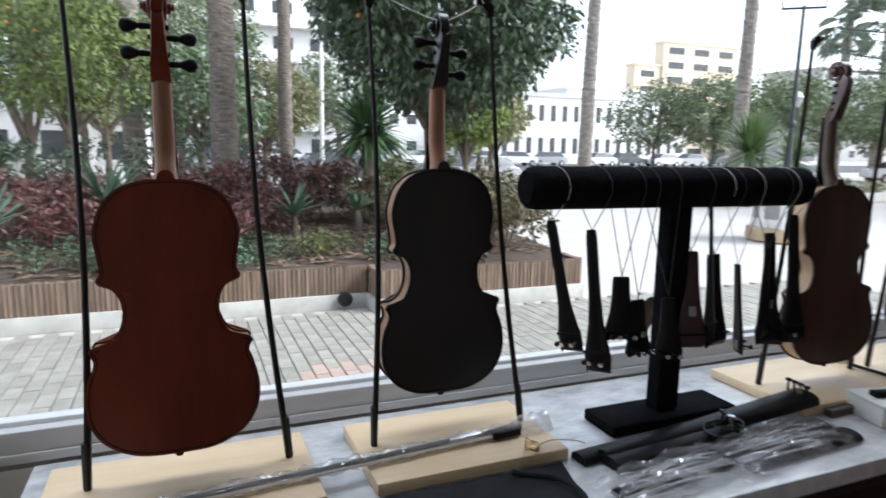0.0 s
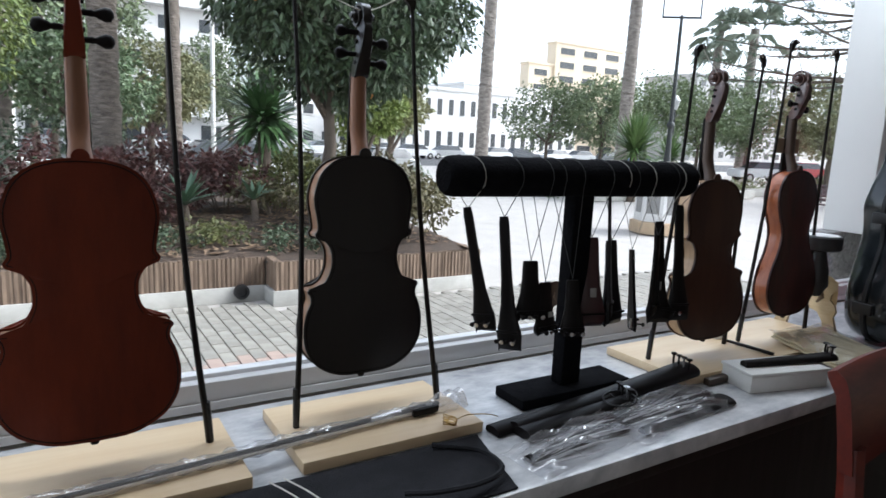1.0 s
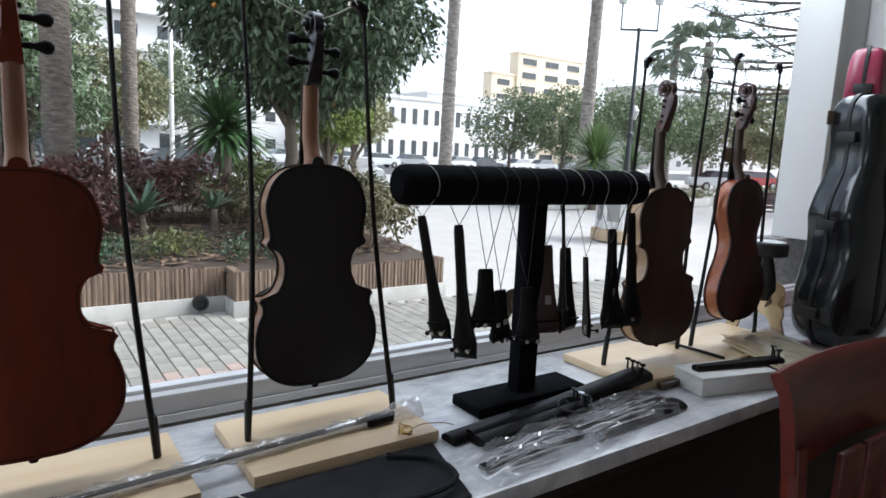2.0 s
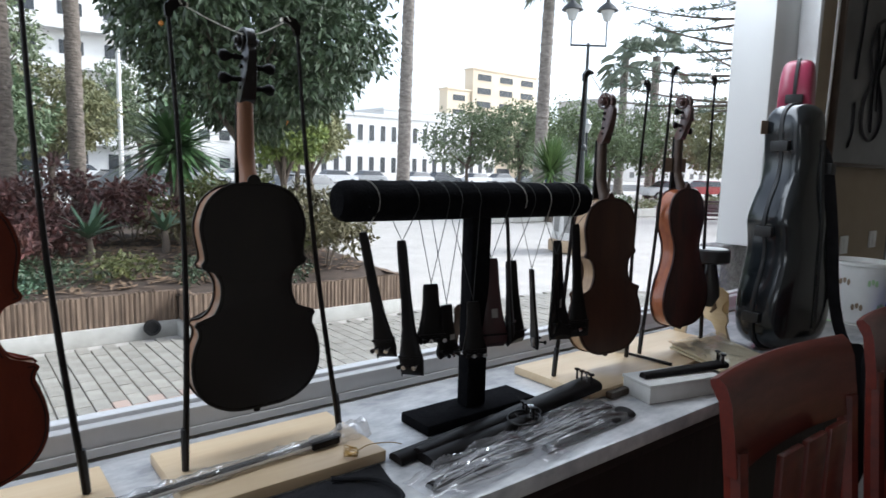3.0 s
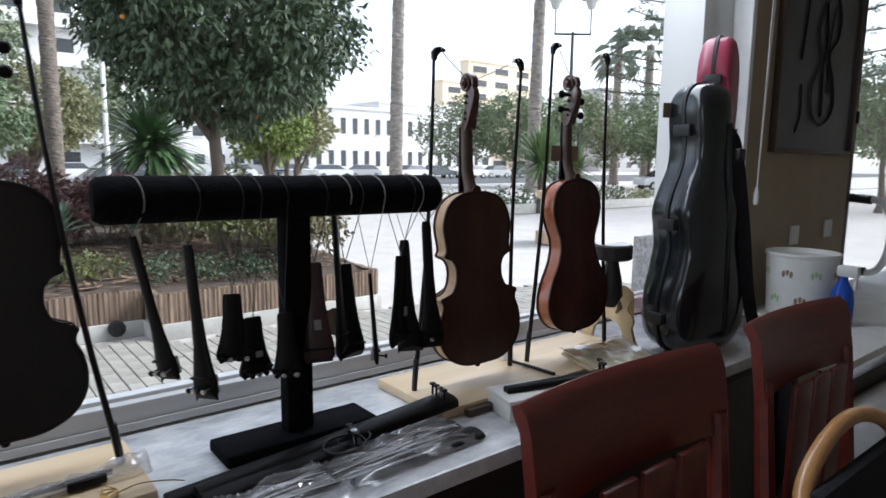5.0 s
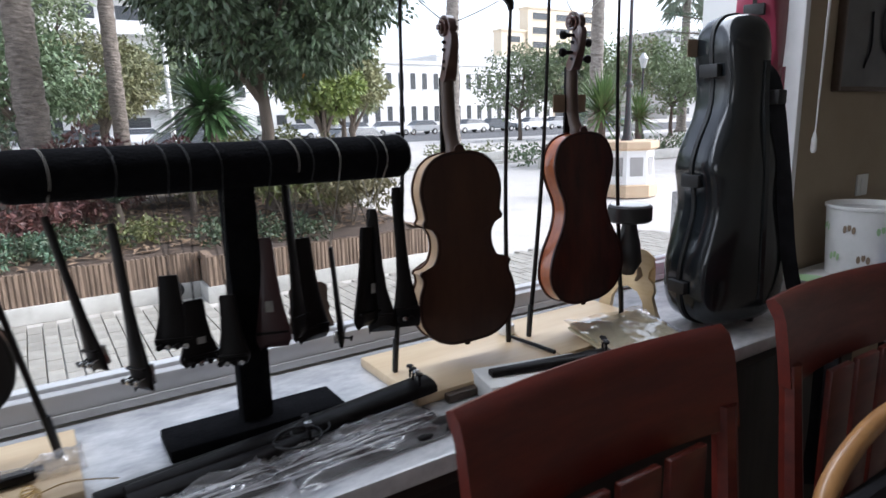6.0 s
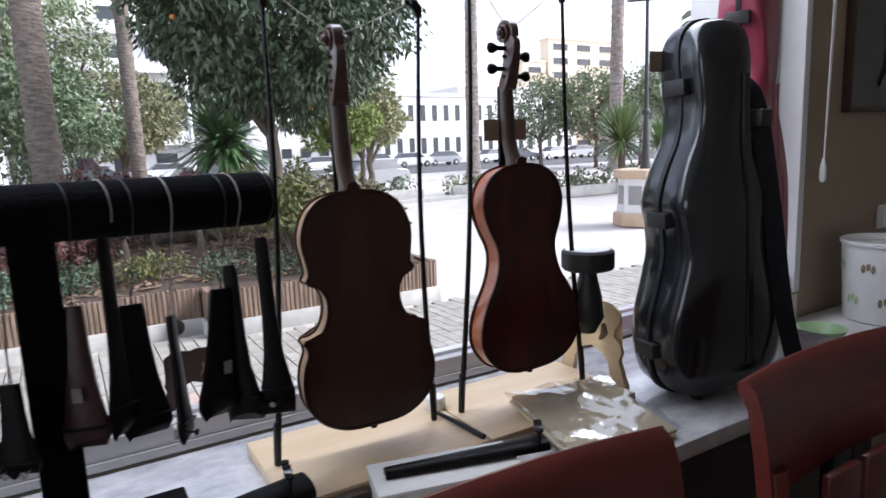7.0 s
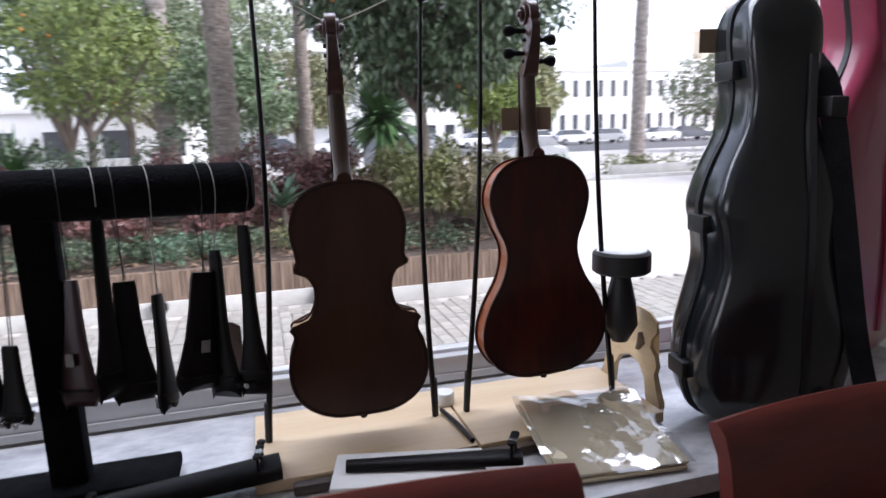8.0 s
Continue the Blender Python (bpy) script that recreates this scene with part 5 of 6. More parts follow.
box(bm, EX - 0.12, EX + 0.04, SY + 0.121, 17.0, GROUND - 0.03, GROUND + 0.15, 0.01)
part("white_kerb", bm, M_KERB, planter, "white rendered kerb")


def edging_mesh(L, H, seed):
    rg = random.Random(seed)
    bm = bmesh.new()
    n = 9
    top, bot = [], []
    for i in range(n * 3 + 1):
        x = -L / 2 + L * i / (n * 3)
        y = -0.012 * abs(math.sin(math.pi * i / 3)) * rg.uniform(0.3, 1.4) - 0.008
        z = H + (rg.uniform(-0.012, 0.012) if i % 3 else -0.01)
        bot.append((x, y, 0)), top.append((x, y, z))
    A, B = [bm.verts.new(p) for p in bot], [bm.verts.new(p) for p in top]
    C = [bm.verts.new((p[0], 0.06, p[2])) for p in top]
    for i in range(n * 3):
        bm.faces.new((A[i], A[i + 1], B[i + 1], B[i]))
        bm.faces.new((B[i], B[i + 1], C[i + 1], C[i]))
    bm.faces.new((A[0], B[0], C[0])), bm.faces.new((A[-1], B[-1], C[-1]))
    me = bpy.data.meshes.new("edging_panel")
    bmesh.ops.recalc_face_normals(bm, faces=bm.faces)
    bm.to_mesh(me)
    bm.free()
    me.materials.append(M_EDGING)
    return me


EDG = [edging_mesh(0.435, 0.33, s) for s in range(4)]


def edging_run(x0, y0, x1, y1):
    a, b = Vector((x0, y0, GROUND + 0.148)), Vector((x1, y1, GROUND + 0.148))
    n = max(1, round((b - a).length / 0.44))
    ang = math.degrees(math.atan2(y1 - y0, x1 - x0))
    for i in range(n):
        ob = new("edging_panel", EDG[(i * 7 + n) % 4])
        p = a.lerp(b, (i + 0.5) / n)
        ob.parent = planter
        ob.matrix_world = pose(p.x, p.y, p.z, 0, 0, ang) @ Matrix.Diagonal(((b - a).length / n / 0.44, 1, 1, 1))


edging_run(-9.0, FY, CX, FY)
edging_run(CX, SY, EX, SY)
edging_run(CX + 0.03, FY, CX + 0.03, SY)
edging_run(EX, SY, EX, 12.8)
drain = thing("drain_pipe", "dark round drain pipe mouth in the white kerb", "pipe", (1.815, FY - 0.05, GROUND + 0.10))
part("pipe", lathe(bmesh.new(), [(0.055, -0.10), (0.085, 0.0), (0.085, 0.05), (0.06, 0.052), (0.055, 0.02)], 20, Matrix.Rotation(radians(90), 4, 'X')), M_RUB, drain)
drain2 = copy_thing(drain, pose(0.1, FY - 0.05, GROUND + 0.10))

# soil surface
V, F = [], []
nx, ny = 90, 60
for i in range(nx + 1):
    for j in range(ny + 1):
        x, y = -9 + (EX + 8.95) * i / nx, 6.70 + 10.3 * j / ny
        h = -0.17 + 0.22 * min(1, (y - 6.7) / 2.2) + 0.05 * noise.noise((x * 1.3, y * 1.3, 0)) + 0.02 * noise.noise((x * 6, y * 6, 2))
        if y < FY + 0.05 and x < CX + 0.05:
            h, y = -0.19, FY + 0.02
        V.append((x, y, h))
for i in range(nx):
    for j in range(ny):
        k = i * (ny + 1) + j
        F.append((k, k + ny + 1, k + ny + 2, k + 1))
tagged(grid_mesh("soil", V, F, M_SOIL, None, "", True), "dry brown soil filling the planter", "soil", "", "structure")


def soil_z(x, y):
    return -0.17 + 0.22 * min(1, (y - 6.7) / 2.2) + 0.05 * noise.noise((x * 1.3, y * 1.3, 0))


# dry litter and low ground cover
rg = random.Random(11)
V, F = [], []
for _ in range(3500):
    x, y = rg.uniform(-4, 4.7), rg.uniform(7.1, 10.5)
    z = soil_z(x, y) + 0.015
    a, L, W = rg.uniform(0, 6.3), rg.uniform(0.03, 0.11), rg.uniform(0.012, 0.03)
    dx, dy = math.cos(a), math.sin(a)
    i = len(V)
    V += [(x, y, z), (x + dx * L - dy * W, y + dy * L + dx * W, z + 0.02 * rg.random()), (x + dx * 2 * L, y + dy * 2 * L, z + rg.uniform(0, 0.03)), (x + dx * L + dy * W, y + dy * L - dx * W, z + 0.01)]
    F.append((i, i + 1, i + 2, i + 3))
tagged(grid_mesh("leaf_litter", V, F, M_LITTER), "dry brown leaf litter on the soil", "litter", "", "stuff")


def shrub(name, label, at, r, h, n, ll, lw, material, seed, clump=0.16, count=900, stems=7):
    s = thing(name, label, "shrub", at)
    rg = random.Random(seed)
    cl = []
    bm = bmesh.new()
    for k in range(n):
        a, q = rg.uniform(0, 6.28), math.sqrt(rg.random()) * r
        c = (q * math.cos(a), q * math.sin(a), h * rg.uniform(0.35, 0.95) * (1 - 0.35 * (q / r) ** 2))
        cl.append((c, clump * rg.uniform(0.7, 1.3)))
        if k < stems:
            tube(bm, spline([(c[0] * 0.2, c[1] * 0.2, -0.05), (c[0] * 0.5, c[1] * 0.5, c[2] * 0.55), c], 3), [0.012, 0.011, 0.009, 0.008, 0.006, 0.005, 0.004][:7], 5)
    part("stems", bm, M_TWIG, s)
    leaves("foliage", cl, material, s, count, ll, lw, seed)
    return s


SHRUBS = [  # label, x, y, radius, height, material, leaves
    ("red-brown leafy shrub in the planter", -2.6, 9.6, 1.0, 0.9, M_LEAFR, 2040), ("red-brown leafy shrub in the planter", -1.2, 9.8, 0.9, 0.95, M_LEAFR, 2040),
    ("red-brown leafy shrub in the planter", 0.3, 9.9, 0.95, 1.05, M_LEAFR, 2380), ("red-brown leafy shrub in the planter", 1.35, 10.0, 0.9, 1.15, M_LEAFR, 2550),
    ("red-brown leafy shrub in the planter", 2.35, 10.1, 0.8, 1.0, M_LEAFR, 2210), ("yellow-green leafy shrub in the planter", 3.2, 10.3, 0.9, 1.15, M_SHRUBY, 2600),
    ("yellow-green leafy shrub in the planter", 4.1, 10.0, 0.8, 1.1, M_SHRUBY, 2400), ("olive-green leafy shrub in the planter", 2.9, 9.3, 0.5, 0.6, M_SHRUBO, 700),
    ("low green ground cover at the planter edge", 1.0, 7.7, 0.55, 0.22, M_SHRUBG, 800), ("low yellow-green ground cover at the planter edge", 1.75, 7.75, 0.45, 0.24, M_SHRUBY, 700),
    ("low green ground cover at the planter edge", 2.6, 7.5, 0.5, 0.22, M_SHRUBG, 800), ("low green ground cover at the planter edge", 0.1, 7.6, 0.55, 0.25, M_SHRUBG, 800),
    ("low green ground cover at the planter edge", -1.1, 7.6, 0.6, 0.3, M_SHRUBG, 800), ("low green ground cover at the planter edge", 3.4, 7.3, 0.45, 0.2, M_SHRUBG, 700),
    ("straggly shrub with dry yellow leaves at the planter end", 4.15, 7.5, 0.6, 1.1, M_SHRUBO, 1700), ("straggly shrub with dry yellow leaves at the planter end", 3.55, 8.0, 0.6, 1.0, M_SHRUBY, 1600),
    ("straggly shrub with dry yellow leaves at the planter end", 4.4, 8.4, 0.6, 1.1, M_SHRUBO, 1700), ("dark green shrub in the planter", -3.6, 9.0, 1.0, 1.1, M_SHRUBG, 1200),
    ("dark green shrub in the planter", -2.4, 11.5, 1.3, 1.7, M_SHRUBG, 1500), ("dark green shrub in the planter", 0.2, 12.5, 1.3, 1.6, M_SHRUBG, 1500), ("dark green shrub in the planter", -5.0, 10.5, 1.4, 1.8, M_SHRUBG, 1500),
    ("low red-leaved shrub in the planter", -0.45, 8.2, 0.42, 0.5, M_LEAFR, 900), ("low red-leaved shrub in the planter", -1.3, 8.6, 0.5, 0.6, M_LEAFR, 1000), ("low red-leaved shrub in the planter", 0.62, 8.15, 0.28, 0.45, M_LEAFR, 600),
    ("dense green ground cover at the planter edge", -0.5, 7.45, 0.5, 0.25, M_SHRUBG, 1500), ("dense green ground cover at the planter edge", 0.5, 7.5, 0.45, 0.22, M_AGAVE, 1300), ("red-brown leafy shrub in the planter", 1.0, 9.1, 0.5, 0.65, M_LEAFR, 1300),
]
for i, (lab, x, y, r, h, m_, cnt) in enumerate(SHRUBS):
    shrub("shrub", lab, (x, y, soil_z(x, y)), r, h, 26 if h > 0.4 else 16, 0.11 if h > 0.4 else 0.06, 0.045 if h > 0.4 else 0.03, m_, 40 + i, 0.17 if h > 0.4 else 0.12, cnt)


def blades(name, label, category, at, n, L, W, material, seed, up=0.35, trunk=0.0, tr=0.06, skirt=0.0, bend=0.35):
    """Rosette of sword leaves, on a trunk where there is one."""
    s = thing(name, label, category, at)
    rg = random.Random(seed)
    if trunk:
        part("trunk", tubed([(0, 0, -0.1), (0.02, 0, trunk * 0.4), (0, 0.02, trunk)], [tr * 1.3, tr, tr * 0.9], 10), M_BARK2, s)
    V, F = [], []
    for k in range(n):
        a = rg.uniform(0, 6.283)
        e = rg.uniform(up - 0.9, up + 1.0) if skirt else rg.uniform(up, up + 1.0)
        e = max(-0.9 if skirt else 0.15, min(1.45, e))
        l = L * rg.uniform(0.75, 1.1)
        base = Vector((0, 0, trunk + rg.uniform(-skirt, 0.1 * L)))
        d = Vector((math.cos(a) * math.cos(e), math.sin(a) * math.cos(e), math.sin(e)))
        sd = Vector((-math.sin(a), math.cos(a), 0))
        i = len(V)
        for q, w in ((0.0, 0.5), (0.3, 1.0), (0.65, 0.7), (1.0, 0.05)):
            p = base + d * l * q - Vector((0, 0, bend * l * q * q))
            V += [tuple(p - sd * W * w / 2), tuple(p + sd * W * w / 2)]
        for j in range(3):
            F.append((i + 2 * j, i + 2 * j + 1, i + 2 * j + 3, i + 2 * j + 2))
    grid_mesh("blades", V, F, material, s)
    return s


for i, (x, y, L, n) in enumerate(((1.52, 8.6, 0.55, 38), (2.45, 8.75, 0.42, 30), (-0.85, 9.3, 0.95, 54), (-1.9, 8.2, 0.7, 40))):
    blades("agave", "blue-green agave rosette growing in the planter", "agave", (x, y, soil_z(x, y)), n, L, 0.065, M_AGAVE, 70 + i, 0.25, 0.28, 0.05, 0.0, 0.15)
blades("yucca", "dark green yucca with drooping sword leaves on a trunk", "yucca", (3.83, 13.1, -0.4), 340, 1.4, 0.11, M_YUCCA, 81, 0.35, 2.0, 0.14, 0.25, 0.22)
blades("yucca", "dark green yucca with drooping sword leaves on a trunk", "yucca", (4.05, 13.9, -0.4), 120, 0.8, 0.06, M_YUCCA, 82, 0.35, 1.5, 0.12, 0.2, 0.22)
blades("yucca", "bright green yucca in the far bed", "yucca", (18.3, 16.2, GROUND), 320, 1.65, 0.09, M_YUCCAB, 83, 0.45, 1.85, 0.14, 0.2, 0.12)
blades("yucca", "bright green yucca in the far bed", "yucca", (22.3, 17.9, GROUND), 240, 1.35, 0.085, M_YUCCAB, 84, 0.45, 1.6, 0.14, 0.2, 0.12)
blades("fan_palm", "low fan palm under the yellow-green tree", "palm", (-2.9, 12.8, -0.2), 150, 1.1, 0.08, M_YUCCA, 85, 0.4, 0.9, 0.16, 0.2, 0.25)


# ---- trees ----
def tree(name, label, base, trunk_top, r0, centre, radius, flat, n, cr, count, ll, lw, material, seed, droop=0.3, fruit=0, bark=M_BARK2, bottom=-9):
    t = thing(name, label, "tree", base)
    b = Vector(base)
    c = Vector(centre) - b
    cl = blob_clumps(c, radius, n, cr, seed, flat, bottom)
    rg = random.Random(seed)
    limbs = [rg.choice(cl)[0] for _ in range(9)]
    branchy("trunk", (0, 0, -0.05), Vector(trunk_top) - b, r0, limbs, bark, t, seed)
    leaves("crown", cl, material, t, count, ll, lw, seed, droop)
    for k in range(fruit):
        p, r = rg.choice(cl)
        d = Vector((rg.uniform(-1, 1), rg.uniform(-1, -0.3), rg.uniform(-1, 0.3))).normalized()
        bm = bmesh.new()
        bmesh.ops.create_icosphere(bm, subdivisions=1, radius=0.036, matrix=Matrix.Translation(Vector(p) + d * r * 0.95))
        part("orange", bm, M_ORANGE, t, "ripe orange")
    return t


tree("orange_tree", "orange tree with dense dark green crown and few fruits", (3.55, 8.7, 0.0), (3.5, 8.7, 1.9), 0.105, (3.75, 8.75, 3.55), 1.85, 0.95, 190, 0.42, 38000, 0.14, 0.056, M_LEAF, 21, 0.75, 14)
tree("orange_tree", "small citrus tree with yellow-green crown", (-1.8, 13.6, -0.1), (-1.8, 13.6, 1.6), 0.10, (-1.7, 13.6, 3.0), 1.5, 0.85, 80, 0.38, 6000, 0.13, 0.055, M_LEAFY, 22, 0.5, 8)
MID = [  # label, x, y, trunk height, crown radius, crown z, material
    ("leafy green tree in the square", -6.5, 17, 2.2, 3.0, 4.5, M_LEAFG), ("leafy green tree in the square", -3.4, 18.5, 2.0, 2.5, 3.9, M_LEAFG), ("bushy olive-coloured tree in the square", 2.6, 21, 2.0, 1.6, 2.6, M_LEAFO),
    ("small tree with yellow-green leaves", 7.6, 16.5, 1.7, 1.15, 2.2, M_LEAFY), ("small tree with yellow-green leaves", 9.4, 18.5, 1.8, 1.35, 2.5, M_LEAFY), ("small tree with olive leaves", 11.6, 24, 1.8, 1.7, 2.5, M_LEAFO),
    ("bushy green tree at the street", -11, 24, 2.5, 3.6, 5.5, M_LEAFG), ("bushy green tree at the street", 8.0, 34, 2.6, 2.8, 3.9, M_LEAFG), ("leafy tree along the street", 31, 36, 2.4, 2.6, 3.7, M_LEAFG), ("leafy tree along the street", 34.5, 34, 2.4, 2.6, 4.0, M_LEAFO),
    ("leafy tree along the street", 38, 33, 2.4, 2.8, 4.4, M_LEAFG), ("leafy tree along the street", 41.5, 31, 2.4, 2.8, 4.3, M_LEAFO), ("leafy tree along the street", 46, 30, 2.4, 3.2, 4.4, M_LEAFG), ("leafy tree along the street", 47, 24, 2.4, 3.0, 4.2, M_LEAFY), ("leafy tree along the street", 34, 17.5, 2.2, 2.2, 3.4, M_LEAFO),
    ("leafy tree along the street", 40, 18, 2.2, 2.6, 3.8, M_LEAFG), ("green tree beside the flats", -3, 33, 2.5, 3.4, 4.2, M_LEAFO), ("leafy tree at the end of the square", 31, 9, 2.4, 2.6, 3.6, M_LEAFG), ("leafy tree at the end of the square", 38, 5.5, 2.4, 2.8, 3.8, M_LEAFO), ("leafy tree at the end of the square", 44, 12.5, 2.4, 3.0, 4.2, M_LEAFG), ("leafy tree at the end of the square", 50, 8, 2.4, 3.4, 4.6, M_LEAFG),
    ("green tree beside the flats", -18, 30, 3, 4.5, 6, M_LEAFG), ("dense dark green tree behind the palms", 0.1, 23, 2.2, 2.9, 4.4, M_LEAFG), ("dense dark green tree behind the palms", -3.0, 25, 2.4, 3.2, 5.2, M_LEAFG), ("tall hazy green tree behind the palms", -0.4, 27.5, 3.5, 3.3, 7.4, M_LEAFG), ("dense dark green tree behind the palms", 0.6, 18.2, 2.0, 1.7, 2.5, M_LEAFG),
]
for i, (lab, x, y, th, r, cz, m_) in enumerate(MID):
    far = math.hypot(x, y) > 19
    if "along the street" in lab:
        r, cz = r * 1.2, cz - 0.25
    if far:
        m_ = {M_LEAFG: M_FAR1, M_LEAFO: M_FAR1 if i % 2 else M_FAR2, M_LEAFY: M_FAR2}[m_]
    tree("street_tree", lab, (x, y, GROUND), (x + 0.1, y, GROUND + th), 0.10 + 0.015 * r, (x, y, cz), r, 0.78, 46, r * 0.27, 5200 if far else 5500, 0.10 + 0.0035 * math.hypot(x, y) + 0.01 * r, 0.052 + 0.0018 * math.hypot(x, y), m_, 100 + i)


def palm(label, base, h, r, crown, seed, bark=M_BARK, lean=0.0):
    p = thing("palm_tree", label, "palm", base)
    rg = random.Random(seed)
    bm = bmesh.new()
    n = int(h / (0.10 + 0.12 * r))
    pts = [(lean * (i / n) ** 1.5, 0, h * i / n) for i in range(n + 1)]
    tube(bm, pts, [r * (1.35 if i < 2 else 1.12 if i < 4 else 1.0 - 0.18 * i / n) * (1.04 if i % 2 else 0.96) for i in range(n + 1)], 16)
    for v in bm.verts:
        q = 1 + 0.09 * rg.uniform(-1, 1)
        v.co.x, v.co.y = (v.co.x - lean * max(0, v.co.z / h) ** 1.5) * q + lean * max(0, v.co.z / h) ** 1.5, v.co.y * q
    part("trunk", bm, bark, p, "ringed grey trunk")
    if crown:
        V, F = [], []
        for k in range(15):
            a, e = rg.uniform(0, 6.28), rg.uniform(-0.7, 1.3)
            L = crown * rg.uniform(0.8, 1.15)
            d = Vector((math.cos(a) * math.cos(e), math.sin(a) * math.cos(e), math.sin(e)))
            sd = Vector((-math.sin(a), math.cos(a), 0))
            b0 = Vector((lean, 0, h))
            for j in range(8):
                q = (j - 3.5) / 3.5 * 1.15
                tip = (d * math.cos(q) + sd * math.sin(q)) * L * 0.55
                c0 = b0 + d * L * 0.55 - Vector((0, 0, 0.12 * L))
                end = c0 + tip - Vector((0, 0, 0.35 * L * rg.uniform(0.5, 1)))
                w = Vector((0, 0, 0.04 * L)).cross(tip).normalized() * 0.006 * L
                i = len(V)
                V += [tuple(c0 - w * 0.3), tuple(c0 + tip * 0.6 + w), tuple(end), tuple(c0 + tip * 0.6 - w)]
                F += [(i, i + 1, i + 2), (i, i + 2, i + 3)]
            i = len(V)
            c0 = b0 + d * L * 0.55 - Vector((0, 0, 0.12 * L))
            V += [tuple(b0 - sd * 0.03), tuple(b0 + sd * 0.03), tuple(c0)]
            F.append((i, i + 1, i + 2))
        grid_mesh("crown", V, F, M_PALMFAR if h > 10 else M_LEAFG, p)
    return p


palm("tall palm with ringed grey trunk in the planter", (0.80, 10.85, -0.1), 9.0, 0.215, 1.8, 1, M_BARK)
palm("slim palm with grey trunk behind the planter", (2.45, 15.3, -0.3), 9.0, 0.165, 1.8, 2)
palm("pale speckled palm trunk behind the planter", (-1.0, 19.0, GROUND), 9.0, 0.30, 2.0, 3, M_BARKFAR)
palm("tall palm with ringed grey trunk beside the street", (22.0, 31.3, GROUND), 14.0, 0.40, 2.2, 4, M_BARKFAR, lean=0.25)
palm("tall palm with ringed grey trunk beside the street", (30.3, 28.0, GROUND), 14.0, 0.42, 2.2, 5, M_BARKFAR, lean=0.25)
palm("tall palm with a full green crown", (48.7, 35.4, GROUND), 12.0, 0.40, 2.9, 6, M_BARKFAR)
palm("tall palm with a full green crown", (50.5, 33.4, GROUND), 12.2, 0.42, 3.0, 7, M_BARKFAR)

# araucaria with flat tiers
ara = thing("araucaria", "tall conifer with flat tiers of dark branches", "tree", (27.4, 12.9, GROUND))
part("trunk", tubed([(0, 0, 0), (0, 0, 6), (0, 0, 15)], [0.3, 0.25, 0.1], 10), M_BARK2, ara)
rg = random.Random(31)
V, F = [], []
bm = bmesh.new()
for tier in range(7):
    z = 5.0 + tier * 1.15
    for k in range(7):
        a = 6.283 * k / 7 + tier * 0.5
        L = (7.2 - 0.4 * tier) * rg.uniform(0.85, 1.1)

        def along(q):
            return Vector((math.cos(a) * L * q, math.sin(a) * L * q, z + 0.9 * q * q - 0.5 * q))
        tube(bm, [along(q / 6) for q in range(7)], [0.07 - 0.008 * q for q in range(7)], 5)
        for tuft in range(15):
            q = rg.uniform(0.25, 1)
            s = rg.choice((-1, 1))
            reach = rg.uniform(0.25, 0.95) * (1.1 - 0.55 * q)
            c = along(q) + Vector((math.cos(a + s * 0.9), math.sin(a + s * 0.9), 0)) * reach
            for j in range(13):
                d = Vector((rg.uniform(-1, 1), rg.uniform(-1, 1), rg.uniform(-0.25, 0.8))) * rg.uniform(0.2, 0.42)
                w = d.cross(Vector((rg.uniform(-1, 1), rg.uniform(-1, 1), rg.uniform(-1, 1)))).normalized() * 0.028
                i = len(V)
                o = c + Vector((rg.uniform(-.18, .18), rg.uniform(-.18, .18), rg.uniform(-.05, .08)))
                V += [tuple(o - w), tuple(o + w), tuple(o + d)]
                F.append((i, i + 1, i + 2))
part("limbs", bm, M_BARK2, ara)
grid_mesh("needles", V, F, M_CONIFER, ara)

# ---- lamp on its octagonal pedestal ----
ped = thing("lamp_pedestal", "white octagonal pedestal with ochre trim and dark panels", "pedestal", (12.1, 9.65, GROUND))
o8 = Matrix.Rotation(radians(41.6), 4, 'Z')
part("foot", lathe(bmesh.new(), [(0.70, 0.0), (0.70, 0.26), (0.66, 0.28)], 8, o8), M_OCHRE, ped, "ochre foot", False)
part("shaft", lathe(bmesh.new(), [(0.62, 0.281), (0.59, 1.03)], 8, o8), M_WHITEWALL, ped, "", False)
part("cap", lathe(bmesh.new(), [(0.64, 1.031), (0.70, 1.08), (0.70, 1.21), (0.66, 1.23)], 8, o8), M_OCHRE, ped, "ochre cap", False)
for k in range(8):
    m = Matrix.Rotation(radians(19.1 + 45 * k), 4, 'Z')
    bm = boxed(0.540, 0.566, -0.15, 0.15, 0.44, 0.88, m=m)
    part("panel", bm, M_SPECK, ped, "dark framed panel")
lamp = thing("street_lamp", "dark iron street lamp with two lanterns on a crossarm", "street lamp", (12.1, 9.65, GROUND + 1.231))
part("pole", tubed([(0, 0, 0), (0, 0, 0.12), (0, 0, 0.5), (0, 0, 1.2), (0, 0, 3.62)], [0.14, 0.10, 0.075, 0.05, 0.035], 10), M_IRON, lamp)
part("collar", lathe(bmesh.new(), [(0.05, 1.15), (0.09, 1.2), (0.09, 1.26), (0.05, 1.31)], 10), M_IRON, lamp)
part("crossarm", tubed([(-0.33, 0.26, 3.57), (0.33, -0.26, 3.57)], 0.025, 8), M_IRON, lamp)
